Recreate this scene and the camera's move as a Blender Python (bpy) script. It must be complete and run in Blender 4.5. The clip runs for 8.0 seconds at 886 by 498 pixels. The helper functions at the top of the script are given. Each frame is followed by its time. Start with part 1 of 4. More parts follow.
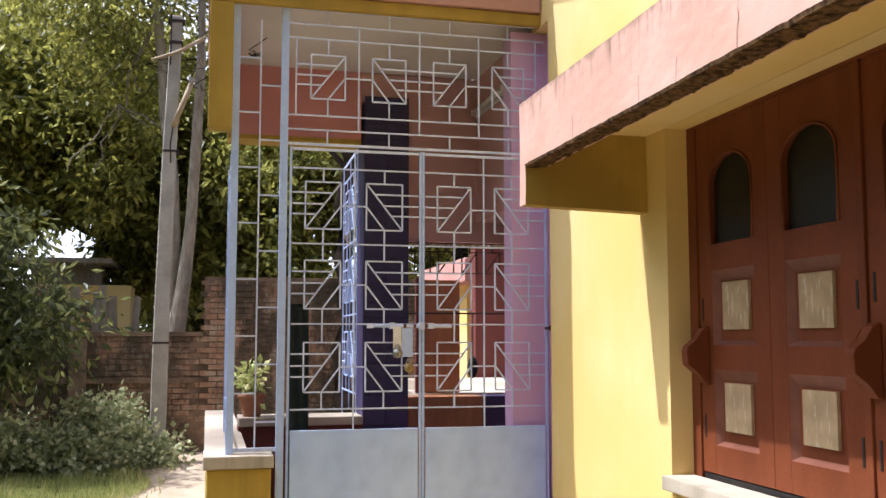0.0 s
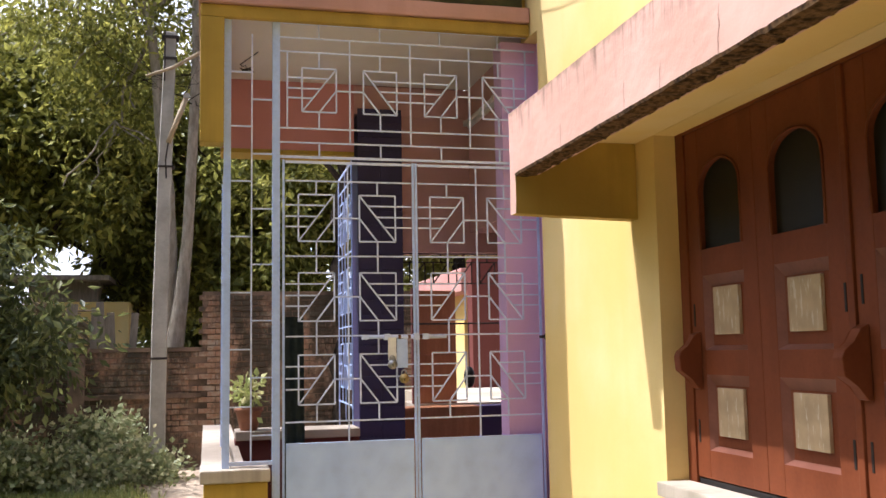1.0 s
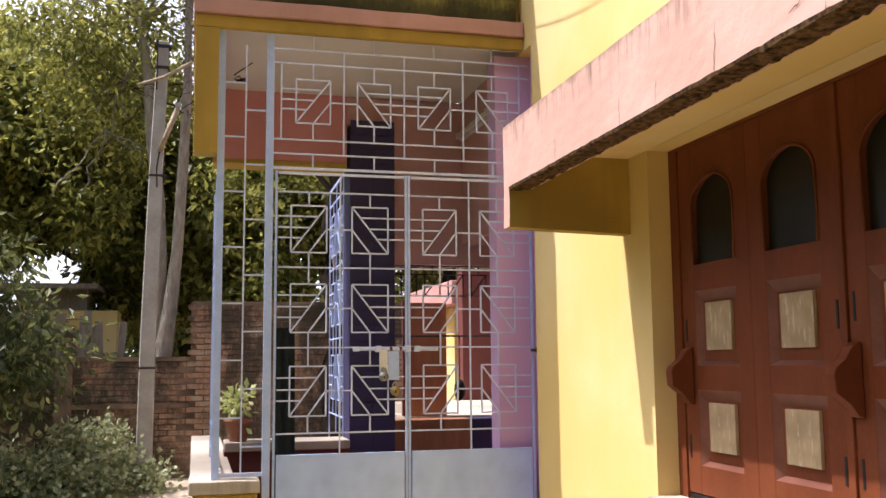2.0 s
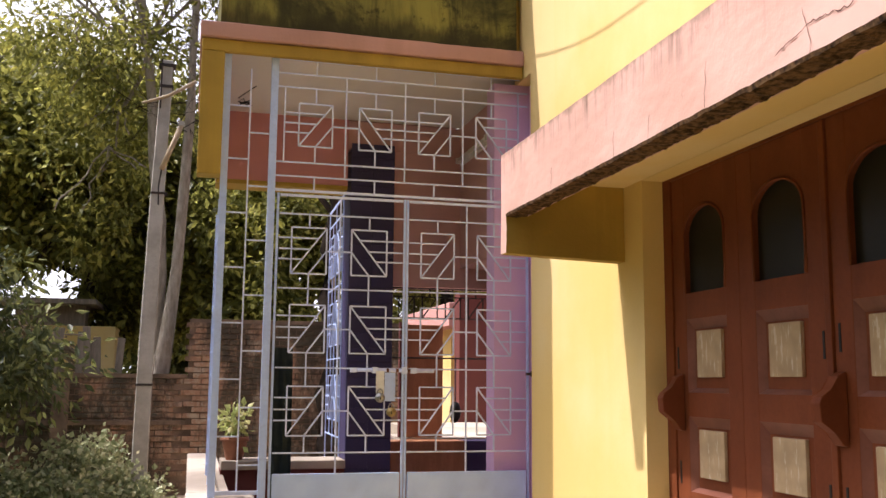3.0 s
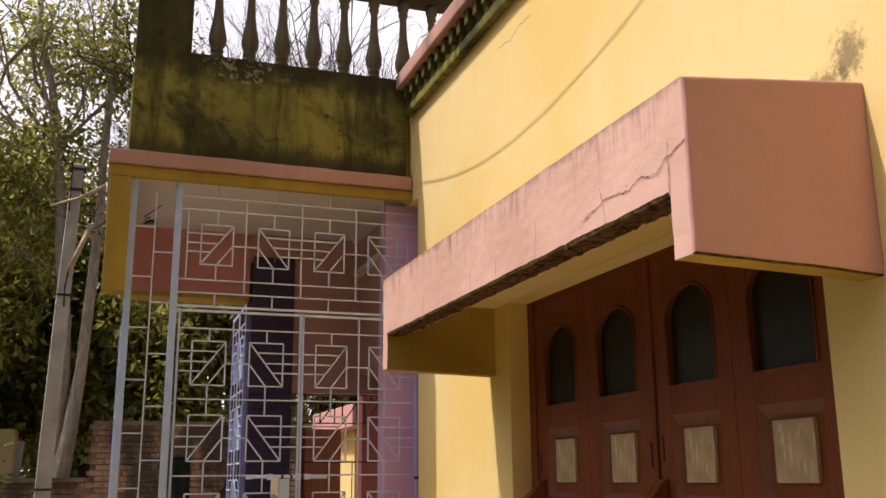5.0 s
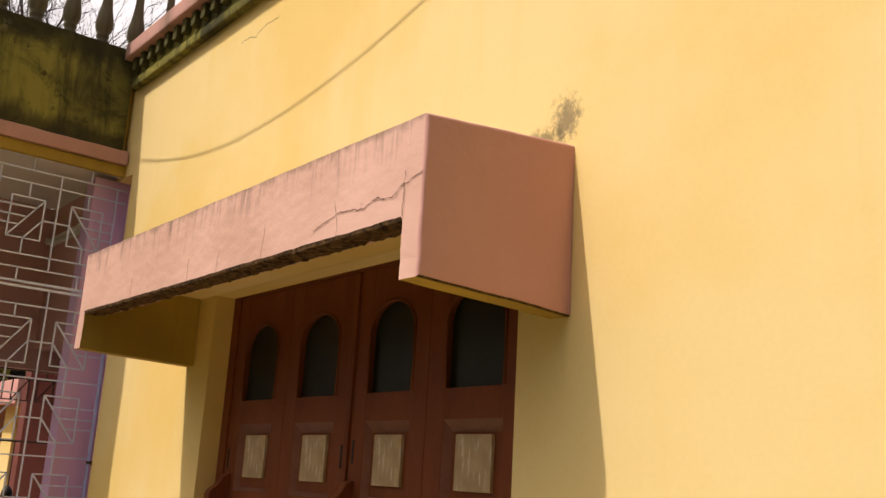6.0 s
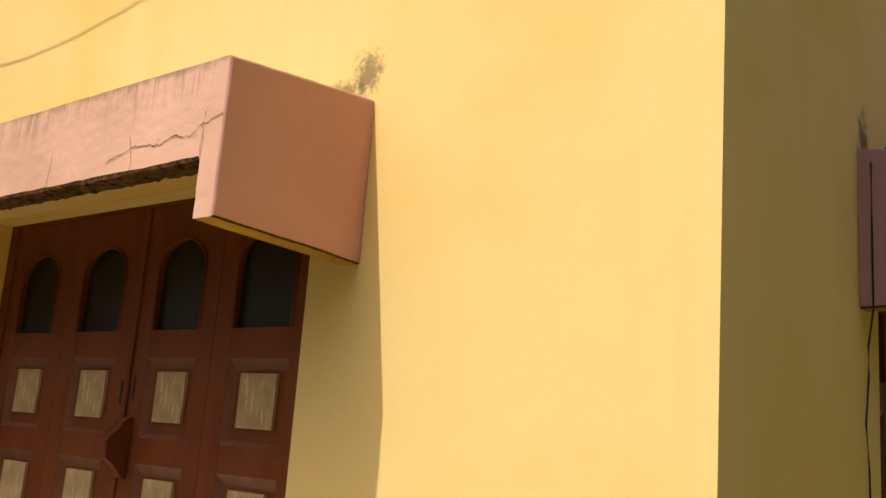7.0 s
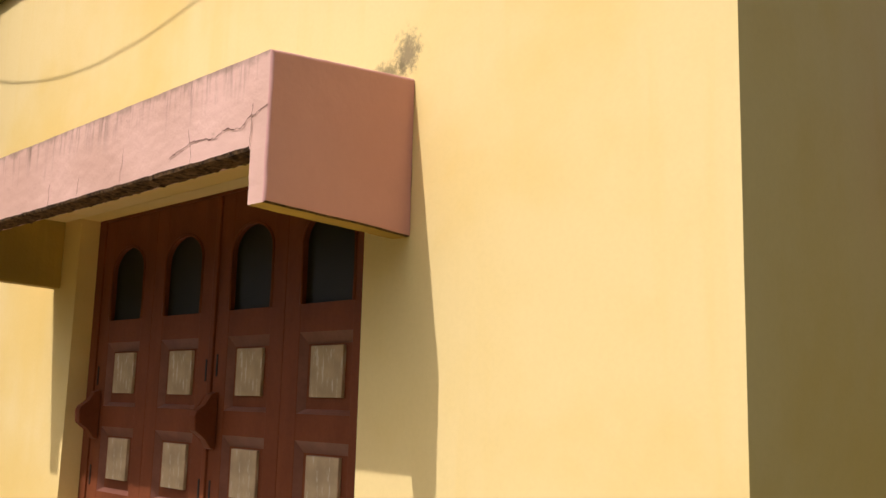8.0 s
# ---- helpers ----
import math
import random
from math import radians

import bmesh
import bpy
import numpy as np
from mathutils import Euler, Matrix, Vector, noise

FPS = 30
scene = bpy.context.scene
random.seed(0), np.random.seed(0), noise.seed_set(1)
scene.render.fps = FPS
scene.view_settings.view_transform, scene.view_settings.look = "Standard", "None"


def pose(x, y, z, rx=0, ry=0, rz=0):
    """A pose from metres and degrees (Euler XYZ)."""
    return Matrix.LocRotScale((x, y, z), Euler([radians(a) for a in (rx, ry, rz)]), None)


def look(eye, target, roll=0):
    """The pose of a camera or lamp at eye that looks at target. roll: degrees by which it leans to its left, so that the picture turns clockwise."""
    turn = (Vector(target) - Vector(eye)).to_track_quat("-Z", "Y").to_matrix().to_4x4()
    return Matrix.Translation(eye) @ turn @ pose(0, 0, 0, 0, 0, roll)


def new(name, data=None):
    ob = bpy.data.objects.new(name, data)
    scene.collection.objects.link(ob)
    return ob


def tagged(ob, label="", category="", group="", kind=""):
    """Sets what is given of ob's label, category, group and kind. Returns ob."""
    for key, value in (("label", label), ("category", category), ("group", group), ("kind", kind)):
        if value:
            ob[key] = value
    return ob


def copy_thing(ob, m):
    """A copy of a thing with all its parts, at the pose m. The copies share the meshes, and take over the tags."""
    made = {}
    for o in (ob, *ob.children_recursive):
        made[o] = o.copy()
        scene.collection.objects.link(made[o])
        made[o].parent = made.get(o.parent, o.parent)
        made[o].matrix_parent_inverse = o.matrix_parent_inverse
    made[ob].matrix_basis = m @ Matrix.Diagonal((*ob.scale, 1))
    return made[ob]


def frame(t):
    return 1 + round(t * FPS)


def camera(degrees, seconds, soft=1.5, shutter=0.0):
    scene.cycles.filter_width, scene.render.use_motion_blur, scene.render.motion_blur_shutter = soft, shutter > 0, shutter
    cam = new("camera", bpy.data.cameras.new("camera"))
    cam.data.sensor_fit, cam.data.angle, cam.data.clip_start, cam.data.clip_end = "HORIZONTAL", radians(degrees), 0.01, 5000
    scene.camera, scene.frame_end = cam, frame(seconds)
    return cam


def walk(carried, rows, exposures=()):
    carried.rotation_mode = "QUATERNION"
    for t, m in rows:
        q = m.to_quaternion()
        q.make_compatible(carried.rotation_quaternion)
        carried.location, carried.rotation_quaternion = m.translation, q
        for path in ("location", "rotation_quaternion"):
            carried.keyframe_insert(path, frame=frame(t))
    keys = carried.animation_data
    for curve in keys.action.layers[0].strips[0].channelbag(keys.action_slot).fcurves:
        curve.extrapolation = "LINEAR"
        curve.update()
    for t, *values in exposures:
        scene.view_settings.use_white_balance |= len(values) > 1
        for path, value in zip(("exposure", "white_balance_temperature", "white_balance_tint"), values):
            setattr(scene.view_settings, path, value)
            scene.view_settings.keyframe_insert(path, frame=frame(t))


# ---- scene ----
cam = camera(49.6, 8.0)
PATH = [
    (0, (0.259, 0.21, 1.599), (0.734, 2.144, 1.786), -0.0),
    (0.5, (0.287, 0.222, 1.602), (0.779, 2.151, 1.793), -0.7),
    (1, (0.286, 0.192, 1.593), (0.763, 2.123, 1.803), -1.0),
    (1.5, (0.276, 0.2, 1.596), (0.761, 2.127, 1.822), -0.9),
    (3, (0.254, 0.114, 1.604), (0.753, 2.031, 1.881), 0.5),
    (3.5, (0.244, 0.045, 1.637), (0.67, 1.956, 2.043), -0.5),
    (4, (0.285, -0.092, 1.646), (0.692, 1.815, 2.088), 0.2),
    (4.2, (0.276, -0.195, 1.635), (0.708, 1.706, 2.083), 0.4),
    (5.3, (0.265, -0.387, 1.663), (1.065, 1.38, 2.151), 0.3),
    (5.5, (0.237, -0.405, 1.655), (1.154, 1.297, 2.165), 1.5),
    (6, (0.132, -0.428, 1.651), (1.331, 1.1, 2.129), 3.4),
    (6.5, (0.079, -0.459, 1.643), (1.429, 0.948, 2.088), 3.3),
    (7, (0.064, -0.505, 1.631), (1.583, 0.733, 2.03), 4.3),
    (7.5, (0.084, -0.583, 1.632), (1.665, 0.585, 2.004), 3.9),
    (8, (0.056, -0.698, 1.622), (1.46, 0.69, 1.942), 1.5),
]
walk(cam, [(t, look(eye, target, roll)) for t, eye, target, roll in PATH],
     [(0.0, 0.43, 5450, 17), (3.0, 0.33, 5850, 23), (4.2, 0.06, 6050, 24), (5.3, -0.25, 6400, 20), (6.0, -0.25, 6700, 19), (6.5, -0.22, 6700, 18), (7.0, -0.20, 7350, 16), (7.5, -0.20, 6950, 17), (8.0, -0.14, 6050, 19)])

# ---- light ----
SUN_RAY = Vector((-1.0, 0.265, 1.64))   # towards the sun
SUN_TO = SUN_RAY.normalized()
world = bpy.data.worlds.new("sky")
scene.world = world
world.use_nodes = True
wn = world.node_tree.nodes
wn.clear()
sky = wn.new("ShaderNodeTexSky")
sky.sky_type = "NISHITA"
sky.sun_disc = False
sky.sun_elevation = math.asin(SUN_TO.z)
sky.sun_rotation = math.atan2(SUN_TO.x, SUN_TO.y)
sky.dust_density = 9.0
sky.air_density = 2.0
sky.ozone_density = 0.5
bg = wn.new("ShaderNodeBackground")
bg.inputs["Strength"].default_value = 0.115
wo = wn.new("ShaderNodeOutputWorld")
haze = wn.new("ShaderNodeHueSaturation")
haze.inputs["Saturation"].default_value = 0.45
world.node_tree.links.new(sky.outputs[0], haze.inputs["Color"])
world.node_tree.links.new(haze.outputs[0], bg.inputs["Color"])
world.node_tree.links.new(bg.outputs[0], wo.inputs["Surface"])
sun = new("sun", bpy.data.lights.new("sun", "SUN"))
sun.data.energy = 4.4
sun.data.angle = radians(0.55)
sun.data.color = (1.0, 0.93, 0.80)
sun.matrix_world = look(SUN_TO * 30, (0, 0, 0))

# ---- helpers of this scene ----
def part(name, bm, material, parent=None, label="", smooth=False):
    """Links a bmesh as one mesh object under a thing or a part."""
    me = bpy.data.meshes.new(name)
    bmesh.ops.recalc_face_normals(bm, faces=bm.faces)
    bm.to_mesh(me)
    bm.free()
    for m in material if isinstance(material, (list, tuple)) else [material]:
        me.materials.append(m)
    if smooth:
        for p in me.polygons:
            p.use_smooth = True
    ob = new(name, me)
    ob.parent = parent
    if label:
        ob["label"] = label
    return ob


def empty(name, m, label, category, group="", kind=""):
    ob = new(name)
    ob.empty_display_size = 0.1
    ob.matrix_basis = m
    return tagged(ob, label, category, group, kind)


def box(bm, x0, x1, y0, y1, z0, z1, bevel=0.0, mi=0):
    g = bmesh.ops.create_cube(bm, size=1.0, matrix=Matrix.Translation(((x0 + x1) / 2, (y0 + y1) / 2, (z0 + z1) / 2)) @ Matrix.Diagonal((x1 - x0, y1 - y0, z1 - z0, 1)))
    faces = {f for v in g["verts"] for f in v.link_faces}
    for f in faces:
        f.material_index = mi
    if bevel:
        edges = {e for f in faces for e in f.edges}
        bmesh.ops.bevel(bm, geom=list(edges), offset=bevel, segments=2, affect="EDGES", profile=0.6)
    return bm


def boxes(*rows, bevel=0.0):
    bm = bmesh.new()
    for r in rows:
        box(bm, *r, bevel=bevel)
    return bm


def worn(bm, cuts=14, amount=0.003, scale=9.0):
    """Breaks long straight edges into a slightly uneven, worn outline."""
    bmesh.ops.subdivide_edges(bm, edges=[e for e in bm.edges if e.calc_length() > 0.15], cuts=cuts, use_grid_fill=True)
    for v in bm.verts:
        d = noise.noise_vector(v.co * scale) + noise.noise_vector(v.co * scale * 3.3) * 0.6
        v.co += Vector((d.x * 0.4, d.y, d.z)) * amount
    return bm


def rod(bm, a, b, r, sides=6, r2=None, cap=True):
    a, b = Vector(a), Vector(b)
    d = b - a
    q = d.to_track_quat("Z", "Y").to_matrix().to_4x4()
    bmesh.ops.create_cone(bm, cap_ends=cap, segments=sides, radius1=r, radius2=r if r2 is None else r2, depth=d.length,
                          matrix=Matrix.Translation((a + b) / 2) @ q)
    return bm


def flat_bar(a, b, w, d):
    """A square bar from a to b in a plane y = const: w across, d deep."""
    a, b = Vector(a), Vector(b)
    v = (b - a).normalized()
    n = Vector((-v.z, 0, v.x)) * (w / 2)
    k = Vector((0, d / 2, 0))
    bm = bmesh.new()
    vs = [bm.verts.new(p + s * n + t * k) for p in (a, b) for s, t in ((-1, -1), (1, -1), (1, 1), (-1, 1))]
    for q in ((0, 1, 2, 3), (4, 7, 6, 5), (0, 4, 5, 1), (1, 5, 6, 2), (2, 6, 7, 3), (3, 7, 4, 0)):
        bm.faces.new([vs[i] for i in q])
    return bm


def tube_path(bm, pts, radii, sides=7):
    """A tapered tube through points."""
    rings = []
    for i, p in enumerate(pts):
        d = (pts[min(i + 1, len(pts) - 1)] - pts[max(i - 1, 0)]).normalized()
        q = d.to_track_quat("Z", "Y").to_matrix()
        rings.append([bm.verts.new(p + q @ Vector((math.cos(6.2832 * k / sides) * radii[i], math.sin(6.2832 * k / sides) * radii[i], 0))) for k in range(sides)])
    for a, b in zip(rings, rings[1:]):
        for k in range(sides):
            bm.faces.new((a[k], a[(k + 1) % sides], b[(k + 1) % sides], b[k]))
    bm.faces.new(rings[0][::-1])
    bm.faces.new(rings[-1])


# ---- materials ----
class Nodes:
    def __init__(self, name, rough=0.7, spec=0.3, metal=0.0):
        self.mat = bpy.data.materials.new(name)
        self.mat.use_nodes = True
        self.t = self.mat.node_tree
        self.b = self.t.nodes["Principled BSDF"]
        self.b.inputs["Roughness"].default_value = rough
        self.b.inputs["Specular IOR Level"].default_value = spec
        self.b.inputs["Metallic"].default_value = metal
        self.co = self.t.nodes.new("ShaderNodeTexCoord").outputs["Object"]

    def link(self, a, b):
        self.t.links.new(a, b)

    def noise(self, scale, detail=4.0, rough=0.55, stretch=None, distort=0.0):
        n = self.t.nodes.new("ShaderNodeTexNoise")
        n.inputs["Scale"].default_value = scale
        n.inputs["Detail"].default_value = detail
        n.inputs["Roughness"].default_value = rough
        n.inputs["Distortion"].default_value = distort
        src = self.co
        if stretch:
            m = self.t.nodes.new("ShaderNodeMapping")
            m.inputs["Scale"].default_value = stretch
            self.link(src, m.inputs["Vector"])
            src = m.outputs[0]
        self.link(src, n.inputs["Vector"])
        return n.outputs["Fac"]

    def ramp(self, fac, a, b, lo=0.0, hi=1.0):
        n = self.t.nodes.new("ShaderNodeMapRange")
        n.interpolation_type = "SMOOTHSTEP"
        self.link(fac, n.inputs["Value"])
        for i, v in zip(("From Min", "From Max", "To Min", "To Max"), (a, b, lo, hi)):
            n.inputs[i].default_value = v
        return n.outputs[0]

    def math(self, op, a, b):
        n = self.t.nodes.new("ShaderNodeMath")
        n.operation = op
        for s, v in zip(n.inputs, (a, b)):
            if isinstance(v, (int, float)):
                s.default_value = v
            else:
                self.link(v, s)
        return n.outputs[0]

    def mix(self, fac, a, b):
        n = self.t.nodes.new("ShaderNodeMix")
        n.data_type = "RGBA"
        for s, v in ((n.inputs[0], fac), (n.inputs[6], a), (n.inputs[7], b)):
            if isinstance(v, (int, float)):
                s.default_value = v
            elif isinstance(v, tuple):
                s.default_value = (*v, 1)
            else:
                self.link(v, s)
        return n.outputs[2]

    def axis(self, k):
        n = self.t.nodes.new("ShaderNodeSeparateXYZ")
        self.link(self.co, n.inputs[0])
        return n.outputs[k]

    def spot(self, centre, radius, scale=(1, 1, 1)):
        """1 at a place, falling to 0 at a distance from it."""
        m = self.t.nodes.new("ShaderNodeMapping")
        m.vector_type = "POINT"
        m.inputs["Scale"].default_value = scale
        m.inputs["Location"].default_value = [-c * s for c, s in zip(centre, scale)]
        self.link(self.co, m.inputs["Vector"])
        n = self.t.nodes.new("ShaderNodeVectorMath")
        n.operation = "LENGTH"
        self.link(m.outputs[0], n.inputs[0])
        return self.ramp(n.outputs["Value"], 0.0, radius, 1.0, 0.0)

    def random(self):
        return self.t.nodes.new("ShaderNodeObjectInfo").outputs["Random"]

    def island(self):
        return self.t.nodes.new("ShaderNodeNewGeometry").outputs["Random Per Island"]

    def colour(self, c):
        if isinstance(c, tuple):
            self.b.inputs["Base Color"].default_value = (*c, 1)
        else:
            self.link(c, self.b.inputs["Base Color"])
        return self

    def bump(self, height, strength=0.3, distance=0.01):
        n = self.t.nodes.new("ShaderNodeBump")
        n.inputs["Strength"].default_value = strength
        n.inputs["Distance"].default_value = distance
        self.link(height, n.inputs["Height"])
        self.link(n.outputs[0], self.b.inputs["Normal"])
        return self

    def rough(self, fac):
        self.link(fac, self.b.inputs["Roughness"])
        return self


def plaster(name, base, dark, streak=0.35, stains=(), rough=0.8, bump=0.25):
    """Painted plaster: cloudy colour, faint rain streaks, fine trowel relief, stains at given places."""
    n = Nodes(name, rough, 0.25)
    cloud = n.ramp(n.noise(0.75, 5), 0.38, 0.64)
    c = n.mix(n.math("MULTIPLY", cloud, 0.7), base, dark)
    st = n.ramp(n.noise(1.0, 4, 0.6, (5.0, 5.0, 0.35)), 0.5, 0.75)
    c = n.mix(n.math("MULTIPLY", st, streak), c, dark)
    grain = n.noise(60, 3)
    c = n.mix(n.ramp(grain, 0.3, 0.8, 0.0, 0.06), c, tuple(v * 0.6 for v in base))
    nick = n.ramp(n.noise(23, 2, 0.4), 0.885, 0.90)
    c = n.mix(n.math("MULTIPLY", nick, 0.04), c, (0.10, 0.08, 0.04))
    for centre, radius, scale, tint in stains:
        f = n.spot(centre, radius, scale)
        near = n.ramp(f, 0.02, 0.3)
        ragged = n.math("MULTIPLY", n.math("MULTIPLY", n.math("SUBTRACT", n.noise(24, 9, 0.85), 0.5), 3.4), near)
        f = n.math("MULTIPLY", n.ramp(n.math("ADD", f, ragged), 0.22, 0.95), 0.8)
        c = n.mix(f, c, tint)
    n.colour(c)
    n.bump(n.math("ADD", n.math("MULTIPLY", n.noise(7, 4), 1.0), n.math("MULTIPLY", grain, 0.25)), bump, 0.012)
    return n.mat


YEL, YEL_D = (0.80, 0.62, 0.28), (0.76, 0.53, 0.145)
M_wall = plaster("yellow_plaster", YEL, YEL_D, 0.25, [((2.1, 1.515, 2.755), 0.15, (1, 1.35, 1.0), (0.17, 0.135, 0.08)), ((2.1, 1.60, 2.70), 0.13, (1, 0.8, 1.5), (0.16, 0.13, 0.06)),
                 ((3.26, 0.35, 2.68), 0.22, (1.8, 1, 0.9), (0.04, 0.04, 0.025)), ((3.55, 0.35, 2.66), 0.16, (0.8, 1, 1.6), (0.10, 0.09, 0.05))], bump=0.12)
M_stone = plaster("weathered_cast_stone", (0.19, 0.16, 0.095), (0.06, 0.052, 0.03), 0.9, bump=0.7)
M_yellow = plaster("ochre_plaster", (0.50, 0.33, 0.05), (0.26, 0.17, 0.03), 0.65, bump=0.5)
M_pink = plaster("pink_plaster", (0.66, 0.36, 0.32), (0.56, 0.28, 0.24), 0.3)
M_oldpink = plaster("stained_pink_plaster", (0.52, 0.29, 0.24), (0.20, 0.13, 0.09), 0.75, bump=0.5)
M_slabpink = plaster("faded_pink_plaster", (0.56, 0.32, 0.27), (0.40, 0.22, 0.17), 0.5, bump=0.4)
# canopy pink cooled and darkened: blue shade put into the colour
M_shadedpink = plaster("shaded_pink_plaster", (0.32, 0.185, 0.215), (0.27, 0.15, 0.175), 0.2)
M_rose = plaster("rose_plaster", (0.60, 0.27, 0.26), (0.50, 0.21, 0.20), 0.2)
M_rosewall = plaster("dusty_pink_plaster", (0.62, 0.37, 0.34), (0.52, 0.30, 0.26), 0.2)
M_lilac = plaster("lilac_plaster", (0.72, 0.48, 0.70), (0.64, 0.41, 0.61), 0.15)
M_white = plaster("whitewash", (0.72, 0.68, 0.62), (0.62, 0.57, 0.50), 0.1)
M_purple = plaster("purple_paint", (0.052, 0.042, 0.105), (0.034, 0.028, 0.07), 0.3, rough=0.5)
M_red = plaster("dark_red_paint", (0.16, 0.05, 0.04), (0.11, 0.035, 0.03), 0.2)
M_sill = plaster("pale_cement", (0.58, 0.51, 0.41), (0.33, 0.28, 0.20), 0.7, bump=0.5)
M_cap = plaster("grey_cement", (0.50, 0.43, 0.34), (0.20, 0.16, 0.12), 0.8, bump=0.6)


def fascia_material():
    """Pink paint with dark drips below its top edge."""
    n = Nodes("pink_fascia_paint", 0.8, 0.25)
    c = n.mix(n.ramp(n.noise(1.6, 5), 0.35, 0.7), (0.70, 0.44, 0.36), (0.57, 0.345, 0.265))
    st = n.ramp(n.noise(1.0, 5, 0.7, (26.0, 26.0, 1.6)), 0.46, 0.70)
    up = n.ramp(n.math("ADD", n.axis(2), n.math("MULTIPLY", n.math("SUBTRACT", n.noise(9, 3), 0.5), 0.22)), 0.28, 0.46)
    c = n.mix(n.math("MULTIPLY", n.math("MULTIPLY", st, up), 0.85), c, (0.19, 0.12, 0.085))
    edge = n.ramp(n.math("ADD", n.axis(2), n.math("MULTIPLY", n.math("SUBTRACT", n.noise(20, 4), 0.5), 0.08)), 0.415, 0.45)
    c = n.mix(n.math("MULTIPLY", edge, 0.6), c, (0.20, 0.14, 0.09))
    spot = n.ramp(n.noise(11, 4, 0.6), 0.66, 0.74)
    c = n.mix(n.math("MULTIPLY", spot, 0.35), c, (0.25, 0.15, 0.11))
    n.colour(c).bump(n.math("ADD", n.noise(8, 4), n.math("MULTIPLY", n.noise(70, 2), 0.2)), 0.3, 0.012)
    return n.mat


M_fascia = fascia_material()


def mould_material():
    """Old yellow paint under green and black algae that runs down in streaks."""
    n = Nodes("mouldy_yellow_plaster", 0.9, 0.15)
    c = n.mix(n.ramp(n.noise(2.2, 5), 0.35, 0.65), (0.30, 0.265, 0.055), (0.19, 0.17, 0.04))
    blot = n.noise(1.5, 7, 0.72, None, 0.5)
    c = n.mix(n.ramp(blot, 0.44, 0.60, 0.0, 0.9), c, (0.055, 0.050, 0.020))
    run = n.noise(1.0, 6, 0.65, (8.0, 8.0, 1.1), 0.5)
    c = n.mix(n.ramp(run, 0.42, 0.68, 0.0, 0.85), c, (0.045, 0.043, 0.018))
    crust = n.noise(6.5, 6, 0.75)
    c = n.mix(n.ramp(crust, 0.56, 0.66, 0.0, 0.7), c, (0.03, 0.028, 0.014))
    # ragged dark bands below the upper rim and above the slab
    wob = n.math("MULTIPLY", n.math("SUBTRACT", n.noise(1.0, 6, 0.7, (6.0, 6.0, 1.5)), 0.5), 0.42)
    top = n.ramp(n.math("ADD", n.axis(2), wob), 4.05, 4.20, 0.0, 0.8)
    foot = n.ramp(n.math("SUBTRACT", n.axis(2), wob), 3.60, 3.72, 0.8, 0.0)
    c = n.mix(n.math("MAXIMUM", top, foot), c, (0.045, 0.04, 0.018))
    # flaked paint along the upper rim
    near = n.spot((1.0, 5.36, 4.17), 0.42, (1.0, 1.0, 3.2))
    flake = n.math("MULTIPLY", n.ramp(n.noise(15, 7, 0.75), 0.53, 0.56), n.ramp(near, 0.1, 0.5))
    c = n.mix(n.math("MULTIPLY", flake, 0.75), c, (0.40, 0.34, 0.22))
    n.colour(c).bump(n.math("ADD", crust, n.math("MULTIPLY", flake, 0.5)), 0.5, 0.015)
    return n.mat


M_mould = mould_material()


def simple(name, a, b, scale=8.0, rough=0.6, spec=0.3, metal=0.0, bump=0.2, stretch=None, fine=60.0):
    n = Nodes(name, rough, spec, metal)
    f = n.noise(scale, 5, 0.6, stretch)
    g = n.noise(fine, 3)
    c = n.mix(n.ramp(f, 0.3, 0.7), a, b)
    c = n.mix(n.ramp(g, 0.4, 0.8, 0.0, 0.2), c, tuple(v * 0.5 for v in b))
    n.colour(c).bump(n.math("ADD", f, n.math("MULTIPLY", g, 0.3)), bump, 0.006)
    return n.mat


M_steel = simple("pale_blue_enamel", (0.50, 0.62, 0.92), (0.43, 0.54, 0.84), 14, 0.45, 0.4, bump=0.1)
M_barwhite = simple("grey_white_enamel", (0.66, 0.72, 0.90), (0.57, 0.62, 0.80), 18, 0.5, 0.4, bump=0.1)
M_sheet = simple("pale_blue_sheet_paint", (0.56, 0.70, 1.0), (0.45, 0.585, 0.93), 2.2, 0.5, 0.25, bump=0.05, fine=9.0)
M_darkiron = simple("dark_iron", (0.03, 0.028, 0.025), (0.06, 0.04, 0.03), 20, 0.6)
M_lockmetal = simple("worn_steel", (0.45, 0.45, 0.43), (0.25, 0.24, 0.22), 40, 0.35, 0.5, 0.8)
M_rust = simple("rusty_iron", (0.20, 0.085, 0.04), (0.10, 0.045, 0.025), 30, 0.85)
M_brass = simple("dull_brass", (0.50, 0.38, 0.16), (0.32, 0.23, 0.09), 40, 0.4, 0.5, 0.7)
M_wood = simple("red_brown_shutter_paint", (0.205, 0.060, 0.023), (0.150, 0.042, 0.016), 3, 0.5, 0.12, bump=0.06, stretch=(1.6, 1.6, 0.7))
# worn shutter brown, with the sky light on its slopes put into the colour
M_bevel = simple("worn_skylit_edge_paint", (0.22, 0.085, 0.055), (0.16, 0.058, 0.036), 7, 0.38, 0.4, bump=0.1)
M_door = simple("brown_door_paint", (0.46, 0.215, 0.105), (0.37, 0.165, 0.08), 4, 0.5, 0.3, stretch=(5, 5, 0.7))
M_tube = simple("white_plastic", (0.75, 0.74, 0.70), (0.65, 0.62, 0.56), 12, 0.4)
M_concrete = simple("weathered_concrete", (0.52, 0.49, 0.43), (0.38, 0.35, 0.30), 3.5, 0.9, 0.2, bump=0.5)
